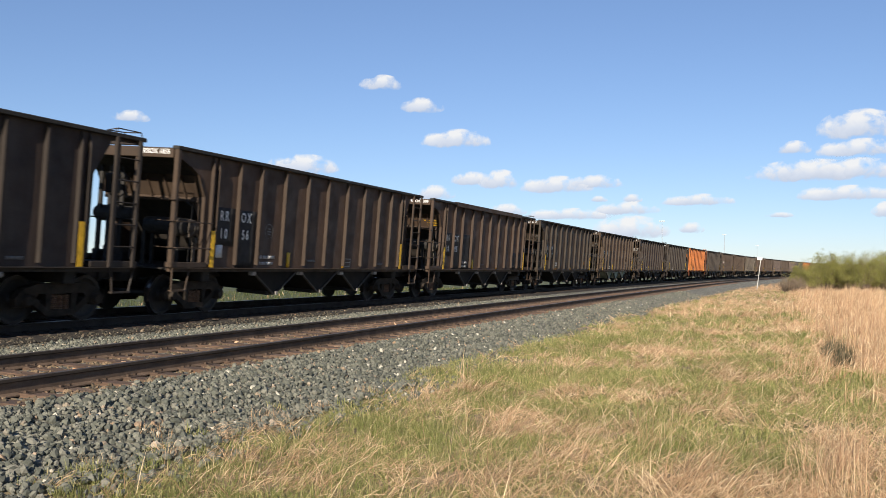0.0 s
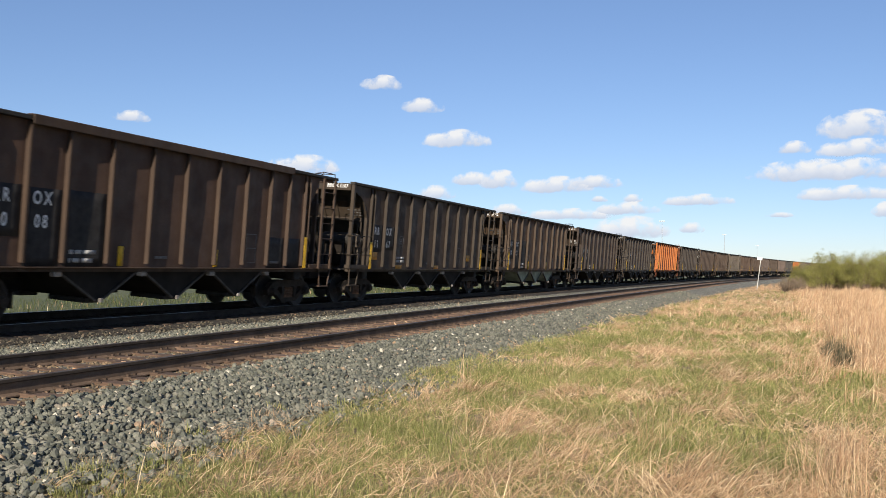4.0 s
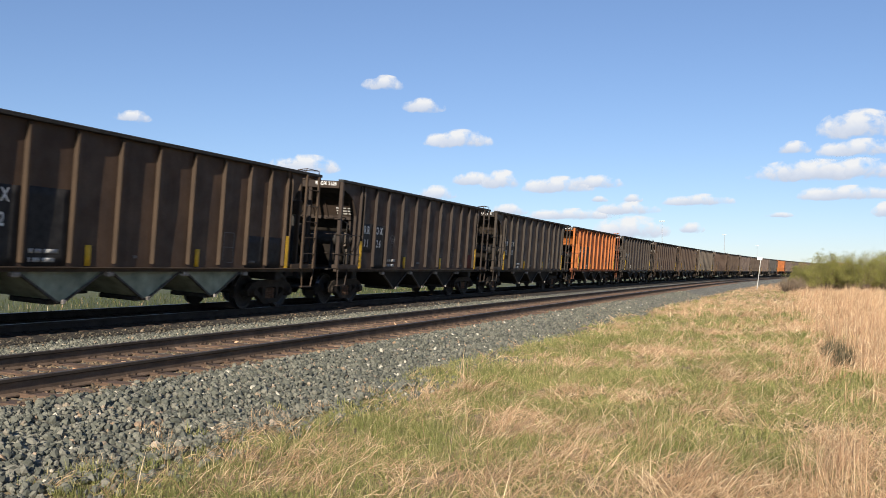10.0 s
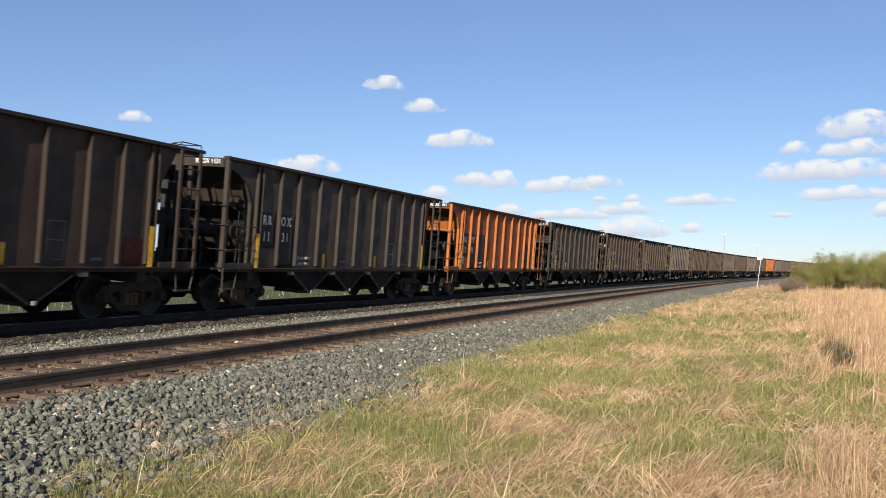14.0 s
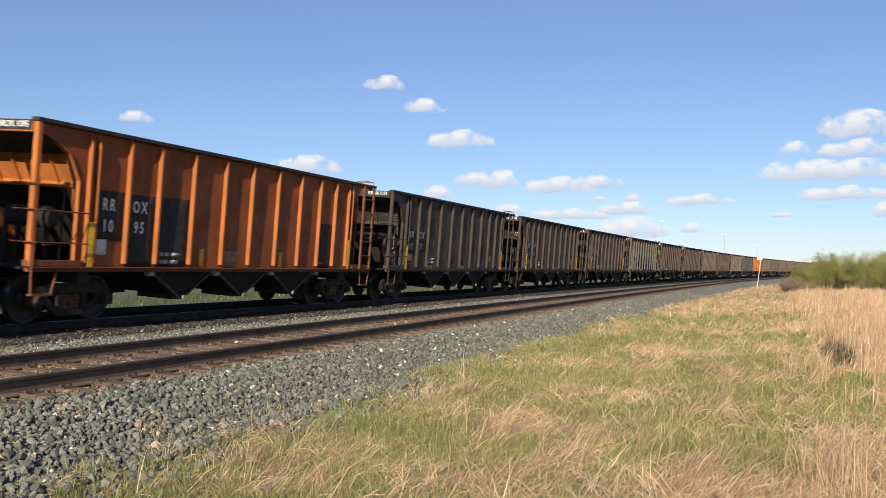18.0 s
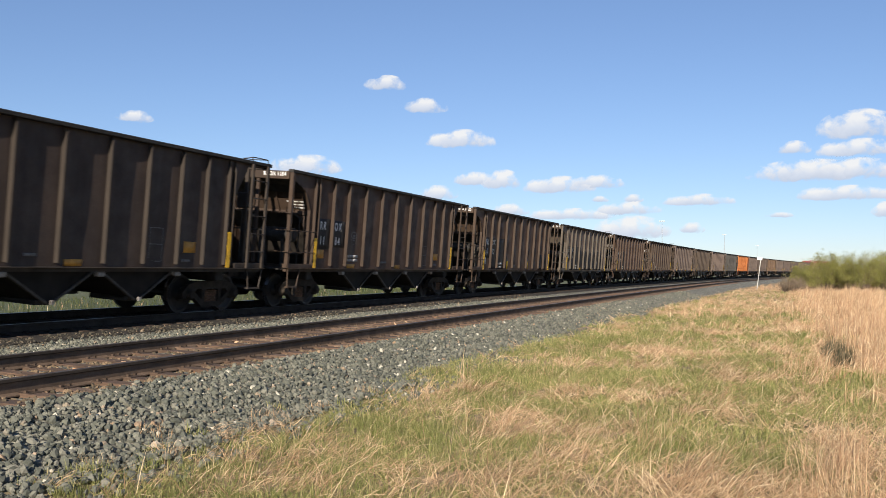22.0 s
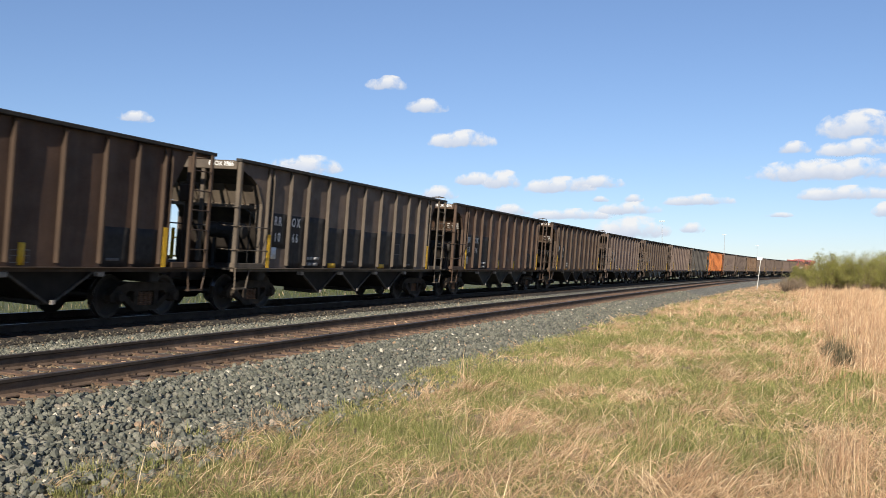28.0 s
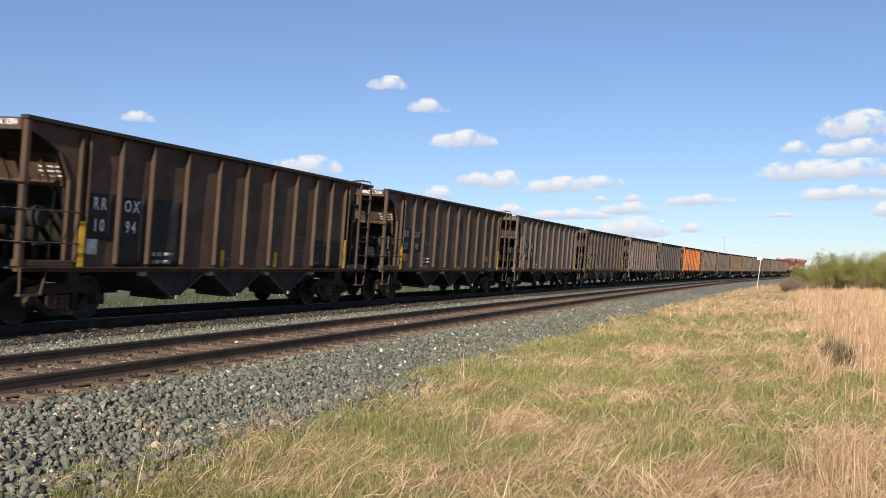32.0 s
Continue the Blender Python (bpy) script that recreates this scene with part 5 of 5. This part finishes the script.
def make_field_grass():
    """Rough green verge on the far side of the train."""
    rng = np.random.default_rng(33)
    n = 26000
    Y = rng.uniform(12, 75, n)
    U = -9.9 - rng.uniform(0, 1, n) ** 1.6 * 16
    x, y = near_track_xy(Y, U)
    blades("verge_grass", x, y, ground_z_np(x, y) - 0.02, rng.uniform(0.12, 0.4, n), 0.012 * rng.uniform(0.7, 1.5, n) * np.clip(Y / 25, 0.8, 2), rng.uniform(0.1, 0.8, n),
                   rng.uniform(0, 6.28, n), VERGE, "rough green grass on the far side of the railway")
    n = 700
    Y = rng.uniform(12, 75, n)
    U = -10.2 - rng.uniform(0, 1, n) * 12
    x, y = near_track_xy(Y, U)
    blades("verge_straw", x, y, ground_z_np(x, y) - 0.02, rng.uniform(0.15, 0.4, n), 0.010 * rng.uniform(0.7, 1.5, n) * np.clip(Y / 25, 0.8, 2), rng.uniform(0.05, 0.6, n), rng.uniform(0, 6.28, n), STRAW,
           "dry stalks among the green grass beyond the railway")


# ------------------------------------------------------------ bushes, sign, lamps, distance
def leaf_cloud(rng, centres, radii, count, size, mat, name, parent):
    per = rng.choice(len(centres), count, p=radii ** 2 / np.sum(radii ** 2))
    d = rng.normal(size=(count, 3))
    d /= np.linalg.norm(d, axis=1)[:, None]
    r = radii[per] * rng.uniform(0.25, 1.0, count) ** 0.5
    c = centres[per] + d * r[:, None] * np.array([1, 1, 0.8])
    a = rng.normal(size=(count, 3))
    a /= np.linalg.norm(a, axis=1)[:, None]
    b = np.cross(a, rng.normal(size=(count, 3)))
    b /= np.linalg.norm(b, axis=1)[:, None]
    s = size * rng.uniform(0.5, 1.3, count)
    V = np.stack([c - a * s[:, None], c + b * s[:, None] * 0.5, c + a * s[:, None], c - b * s[:, None] * 0.5], 1)
    V[:, :, 2] = np.maximum(V[:, :, 2], 0.02)
    F = (np.arange(count) * 4)[:, None] + np.array([0, 1, 2, 3])
    ob = stuff(name, V.reshape(-1, 3), F, mat, "", "")
    for key in ("kind", "category"):
        if key in ob:
            del ob[key]
    ob.parent = parent
    return ob


def make_bush(seed, x, y, high, wide, count, leaf=0.031, mat=None, bare=False):
    rng = np.random.default_rng(seed)
    bush = tagged(empty("bush", pose(x, y, ground_height(x, y))), "leafless red-brown shrub beside the thicket" if bare else "dense willow bush with thin twigs and yellow-green spring leaves", "bush", "thicket beside the line")
    bm = bmesh.new()
    tips = []
    for i in range(90):
        a = rng.uniform(0, 2 * math.pi)
        r0 = rng.uniform(0, wide * 0.35)
        r1 = rng.uniform(0.3, 1.0) * wide
        h = high * (1 - 0.5 * (r1 / wide) ** 2) * rng.uniform(0.55, 1.12)
        p, m, q = (Vector((r * math.cos(a), r * math.sin(a), z)) for r, z in ((r0, -0.05), ((r0 + r1) * 0.55, h * 0.55), (r1, h)))
        rod(bm, p, m, 0.02, 4, 0.013, False)
        rod(bm, m, q, 0.013, 4, 0.004, False)
        for j in range(3):
            b = m.lerp(q, rng.uniform(0.1, 0.9))
            e = b + Vector(rng.normal(size=3)) * 0.25 * wide * 0.5 + Vector((0, 0, 0.3))
            rod(bm, b, e, 0.008, 3, 0.003, False)
            tips.append(e)
        tips += [q, m.lerp(q, 0.5), m]
    part("branchwork", bm, TWIG, bush)
    if not bare:
        t = np.array([list(v) for v in tips])
        leaf_cloud(rng, t, rng.uniform(0.2, 0.48, len(t)) * wide * 0.42, count, leaf, mat or LEAF, "foliage", bush)
    return bush


def make_tree(seed, x, y, high, wide, count, mat=None, leaf=0.22, conifer=False):
    rng = np.random.default_rng(seed)
    tree = tagged(empty("tree", pose(x, y, ground_height(x, y))), "dark green spruce tree beyond the railway" if conifer else "distant broadleaf tree coming into leaf", "tree", "distant trees")
    bm = bmesh.new()
    rod(bm, (0, 0, -0.2), (0, 0, high * 0.85), 0.028 * high, 8, 0.008 * high)
    tips, rad = [], []
    for i in range(40):
        f = rng.uniform(0.12 if conifer else 0.3, 0.97)
        a = rng.uniform(0, 2 * math.pi)
        r = wide * ((1.02 - f) if conifer else math.sin(math.pi * min(f * 0.75 + 0.18, 1)) * rng.uniform(0.45, 1.0))
        q = Vector((r * math.cos(a), r * math.sin(a), high * (f - (0.04 if conifer else -0.03))))
        rod(bm, (0, 0, high * (f if conifer else f * 0.7)), q, 0.006 * high, 4, 0.002 * high, False)
        tips += [q, q * 0.6 + Vector((0, 0, high * f * 0.4))] if not conifer else [q, Vector((q.x * 0.5, q.y * 0.5, high * f))]
        rad += [0.2 * wide, 0.2 * wide] if not conifer else [0.16 * wide, 0.22 * wide * (1.05 - f) + 0.1]
    part("trunk", bm, TWIG, tree)
    leaf_cloud(rng, np.array([list(v) for v in tips]), np.array(rad) + 0.05, count, leaf, mat or LEAF, "crown", tree)
    return tree


def make_sign():
    x, y = -2.25, 84.0
    z = ground_height(x, y)
    sign = tagged(empty("track_marker", pose(x, y, z, 0, 7.0, 0)), "small white plate on a slightly leaning pale post", "sign")
    part("post", boxes((-0.035, 0.035, -0.035, 0.035, -0.3, 2.75), soft=0.01), PALEPOST, sign)
    part("plate", boxes((-0.30, 0.12, -0.06, -0.037, 2.62, 2.86), soft=0.006), SIGNWHITE, sign, "blank white plate")


def make_lamp_mast(x, y, high):
    z = ground_height(x, y)
    mast = tagged(empty("yard_lamp", pose(x, y, z)), "tall thin galvanised yard light mast", "street lamp", "yard light masts")
    bm = bmesh.new()
    rod(bm, (0, 0, 0), (0, 0, high), 0.16, 10, 0.08)
    part("mast", bm, GALV, mast)
    part("crossarm", boxes((-0.9, 0.9, -0.06, 0.06, high, high + 0.12)), GALV, mast)
    for dx in (-0.75, 0.0, 0.75):
        part("lamp_head", boxes((dx - 0.2, dx + 0.2, -0.28, 0.15, high + 0.13, high + 0.42), soft=0.05), SIGNWHITE, mast)


def make_house(x, y, turn):
    """A small white farm building beyond the railway."""
    h = tagged(empty("farm_building", pose(x, y, ground_height(x, y) - 0.05, 0, 0, turn)), "small white farm building with a low grey roof beyond the railway", "building")
    for y0, y1 in ((-4.0, -3.85), (3.85, 4.0)):
        part("wall", boxes((-6.0, 6.0, y0, y1, 0, 3.2)), SIGNWHITE, h)
    for x0, x1 in ((-6.0, -5.85), (5.85, 6.0)):
        bm = bmesh.new()
        v = [(x0, -3.84, 0), (x0, 3.84, 0), (x0, 3.84, 3.2), (x0, 0, 4.9), (x0, -3.84, 3.2)]
        a = [bm.verts.new(p) for p in v]
        b = [bm.verts.new((x1, p[1], p[2])) for p in v]
        bm.faces.new(a[::-1])
        bm.faces.new(b)
        for i in range(5):
            bm.faces.new((a[i], a[(i + 1) % 5], b[(i + 1) % 5], b[i]))
        part("gable", bm, SIGNWHITE, h)
    for sgn in (-1, 1):
        bm = bmesh.new()
        box(bm, -6.3, 6.3, 0, 4.75, 0, 0.12, pose(0, 0, 4.98) @ pose(0, 0, 0, -22.0 if sgn > 0 else 22.0) @ (Matrix.Identity(4) if sgn > 0 else Matrix.Translation((0, -4.75, 0))))
        part("roof_slope", bm, GALV, h)
    for x0 in (-3.8, 0.0, 3.2):
        win = part("window", boxes((x0, x0 + 1.1, -4.03, -4.004, 1.1, 2.2)), BLACK, h)
        part("window_frame", boxes((x0 - 0.08, x0 + 1.18, -4.05, -4.032, 2.2, 2.3), (x0 - 0.08, x0 + 1.18, -4.05, -4.032, 1.0, 1.1)), SIGNWHITE, win)


def make_distance():
    for seed, x, y, high, wide, count in ((1, 1.5, 77.5, 2.0, 1.5, 9000), (2, 3.1, 78.5, 3.0, 1.7, 14000), (3, 5.4, 77.5, 2.8, 1.9, 14000), (4, 7.6, 78.5, 2.8, 2.0, 12000), (5, 10.0, 79.5, 2.8, 2.2, 11000),
                                         (6, 4.3, 81.0, 3.0, 1.9, 9000), (7, 6.8, 82.0, 2.9, 2.0, 8000), (9, 9.2, 83.0, 3.2, 2.2, 8000), (10, 12.8, 81.0, 3.2, 2.3, 7000)):
        make_bush(seed, x, y, high, wide, int(count * 2.3))
    make_bush(8, 0.3, 76.0, 1.2, 1.0, 0, bare=True)
    make_bush(11, 0.9, 75.6, 1.1, 0.9, 0, bare=True)
    make_sign()
    make_lamp_mast(-41.7, 340.0, 19.5)
    make_lamp_mast(-27.5, 467.0, 19.5)
    make_lamp_mast(-18.0, 680.0, 19.5)
    make_tree(71, -104.0, 106.0, 8.5, 2.2, 2600, mat=SPRUCE, leaf=0.30, conifer=True)
    make_tree(72, -96.0, 118.0, 6.0, 2.0, 1600, mat=SPRUCE, leaf=0.30, conifer=True)
    make_tree(73, -92.0, 113.0, 6.0, 2.4, 1500, leaf=0.30)
    make_house(-113.0, 104.0, 46.0)
    rnd = random.Random(8)
    for i in range(16):
        make_tree(80 + i, -150 + i * 9.5 + rnd.uniform(-3, 3), 330 + rnd.uniform(-25, 60), rnd.uniform(5, 8), rnd.uniform(3.2, 4.8), 700, leaf=0.5)
    for i in range(14):
        make_tree(40 + i, 27 + i * 9 + rnd.uniform(-3, 3), 270 + rnd.uniform(-25, 40), rnd.uniform(6, 9), rnd.uniform(3.2, 4.8), 2600, leaf=0.16)


# ------------------------------------------------------------ clouds
def cloud_material():
    m, n, l, b = material("cloud", 1.0)
    tc = n.new("ShaderNodeTexCoord")
    info = n.new("ShaderNodeObjectInfo")
    sp = n.new("ShaderNodeSeparateXYZ")
    l.new(tc.outputs["Generated"], sp.inputs[0])

    def mth(op, a, b_=None, clamp=False):
        x = n.new("ShaderNodeMath")
        x.operation, x.use_clamp = op, clamp
        for i, v in enumerate((a, b_)):
            if v is None:
                continue
            if isinstance(v, (int, float)):
                x.inputs[i].default_value = v
            else:
                l.new(v, x.inputs[i])
        return x.outputs[0]
    cx = mth("SUBTRACT", mth("MULTIPLY", sp.outputs["X"], 2.0), 1.0)
    cz = mth("SUBTRACT", mth("MULTIPLY", sp.outputs["Z"], 2.0), 0.7)
    up = mth("MAXIMUM", cz, 0.0)
    dn = mth("MAXIMUM", mth("MULTIPLY", cz, -1.0), 0.0)
    d = mth("ADD", mth("POWER", mth("ABSOLUTE", cx), 2.0), mth("ADD", mth("POWER", mth("MULTIPLY", up, 0.85), 2.0), mth("POWER", mth("MULTIPLY", dn, 1.9), 2.0)))
    body = mth("SUBTRACT", 1.0, d)
    nz = n.new("ShaderNodeTexNoise")
    nz.noise_dimensions = "4D"
    nz.inputs["Scale"].default_value, nz.inputs["Detail"].default_value, nz.inputs["Roughness"].default_value = 0.020, 6.0, 0.52
    l.new(tc.outputs["Object"], nz.inputs["Vector"])
    l.new(mth("MULTIPLY", info.outputs["Random"], 40.0), nz.inputs["W"])
    dens = mth("ADD", body, mth("MULTIPLY", mth("SUBTRACT", nz.outputs["Fac"], 0.55), 3.0))
    alpha = mth("MULTIPLY", mth("MULTIPLY", dens, 1.7, True), 0.95)
    edge = mth("MULTIPLY", body, 6.0, True)
    alpha = mth("MULTIPLY", alpha, edge)
    shade = mth("ADD", mth("MULTIPLY", cz, 0.85), mth("MULTIPLY", nz.outputs["Fac"], 0.85), True)
    col = ramp(n, l, shade, [(0.10, (0.33, 0.37, 0.45)), (0.5, (0.42, 0.45, 0.51)), (0.9, (0.54, 0.54, 0.542))])
    em = n.new("ShaderNodeEmission")
    l.new(col, em.inputs["Color"])
    em.inputs["Strength"].default_value = 1.0
    tr = n.new("ShaderNodeBsdfTransparent")
    ms = n.new("ShaderNodeMixShader")
    l.new(alpha, ms.inputs["Fac"])
    l.new(tr.outputs["BSDF"], ms.inputs[1])
    l.new(em.outputs["Emission"], ms.inputs[2])
    l.new(ms.outputs["Shader"], n["Material Output"].inputs["Surface"])
    return m


CLOUD = cloud_material()
CLOUD_WAY = 3000.0
# degrees right of due along-track, degrees above the horizon, width and height in degrees, drift in degrees over the clip
CLOUDS = [(-24.32, 11.44, 2.54, 0.92, 0.42), (-21.87, 10.11, 2.47, 0.92, 0.36), (-19.66, 8.08, 3.82, 1.13, 0.46), (-39.39, 8.87, 2.01, 0.71, 0.3), (-29.21, 6.37, 3.91, 1.2, 0.3), (-20.95, 4.78, 2.19, 0.92, 0.25),
          (-18.55, 5.64, 2.83, 0.85, 0.25), (-16.93, 5.57, 2.47, 1.2, 0.25), (-13.39, 5.25, 4.03, 1.06, 0.25), (-11.13, 5.44, 3.14, 0.85, 0.2), (-16.46, 3.75, 2.19, 0.78, 0.2), (-12.68, 3.47, 5.25, 0.71, 0.15),
          (-9.08, 3.8, 3.46, 0.85, 0.12), (-8.9, 2.59, 4.33, 1.41, 0.1), (-4.9, 4.27, 3.81, 0.71, 0.05), (-5.33, 2.61, 1.43, 0.71, 0.05), (-0.38, 3.34, 1.59, 0.35, 0), (1.29, 5.83, 5.91, 1.27, 0),
          (3.69, 5.84, 4.84, 1.2, 0), (3.24, 4.51, 5.34, 0.85, 0), (3.99, 8.31, 4.02, 1.63, -0.03), (3.99, 7.04, 4.18, 0.99, 0), (0.46, 7.2, 1.78, 0.78, 0),
          (-10.86, 4.4, 1.05, 0.42, 0.1), (-8.84, 4.42, 1.18, 0.57, 0.1), (5.28, 3.5, 1.27, 0.92, 0)]
CLOUD_OBS = []


def cloud_pose(az, el):
    a, e = radians(az), radians(el)
    p = Vector((math.sin(a) * math.cos(e), math.cos(a) * math.cos(e), math.sin(e))) * CLOUD_WAY
    return pose(*p, 0, 0, -az)


def make_clouds():
    for i, (az, el, w, h, drift) in enumerate(CLOUDS):
        W, H = CLOUD_WAY * radians(w) * 0.60, CLOUD_WAY * radians(h) * 0.66
        bm = bmesh.new()
        nx, nz = 28, 14
        grid = [[None] * (nx + 1) for _ in range(nz + 1)]
        for j in range(nz + 1):
            for k in range(nx + 1):
                a, b = 2 * k / nx - 1, 2 * j / nz - 1
                bulge = max(1 - a * a - b * b, 0) ** 0.5
                lump = noise.noise((a * 3 + i * 5, b * 2, i * 3.1))
                grid[j][k] = bm.verts.new((a * W, -bulge * H * (1.0 + 0.5 * lump), b * H))
        for j in range(nz):
            for k in range(nx):
                bm.faces.new((grid[j][k], grid[j][k + 1], grid[j + 1][k + 1], grid[j + 1][k]))
        ob = part("cloud", bm, CLOUD, None)
        ob.data.shade_smooth()
        ob.matrix_basis = cloud_pose(az, el)
        tagged(ob, "small white fair-weather cumulus cloud with a flat grey base", "cloud", "clouds in the sky")
        CLOUD_OBS.append((ob, az, el, drift))


# ------------------------------------------------------------ everything
make_ground()
make_ballast()
make_train()
make_locos()
make_distance()
make_clouds()
make_stones()
make_grass()
make_field_grass()
make_track(False)
make_track(True)


def motions():
    times = [i * 1.0 for i in range(33)]
    for k, car in CARS.items():
        walk(car, [(t, rail_pose(car_at(k) - gone(t))) for t in times])
    for i, lo in LOCOS.items():
        walk(lo, [(t, rail_pose(loco_at(i) - gone(t))) for t in times])
    fine = [i * 3 / 30 for i in range(321)]
    turns = [-math.degrees(gone(t) / AXLE) for t in fine]
    for k, car in CARS.items():
        if k > 16:
            continue
        for truck in car.children:
            for wheel in truck.children:
                if wheel.name.startswith("wheelset"):
                    x = wheel.location.x
                    walk(wheel, [(t, pose(x, 0, AXLE) @ pose(0, 0, 0, 0, a, 0)) for t, a in zip(fine, turns)])
    for ob, az, el, drift in CLOUD_OBS:
        walk(ob, [(0.0, cloud_pose(az, el)), (32.0, cloud_pose(az + drift, el - 0.05 * drift))])


motions()
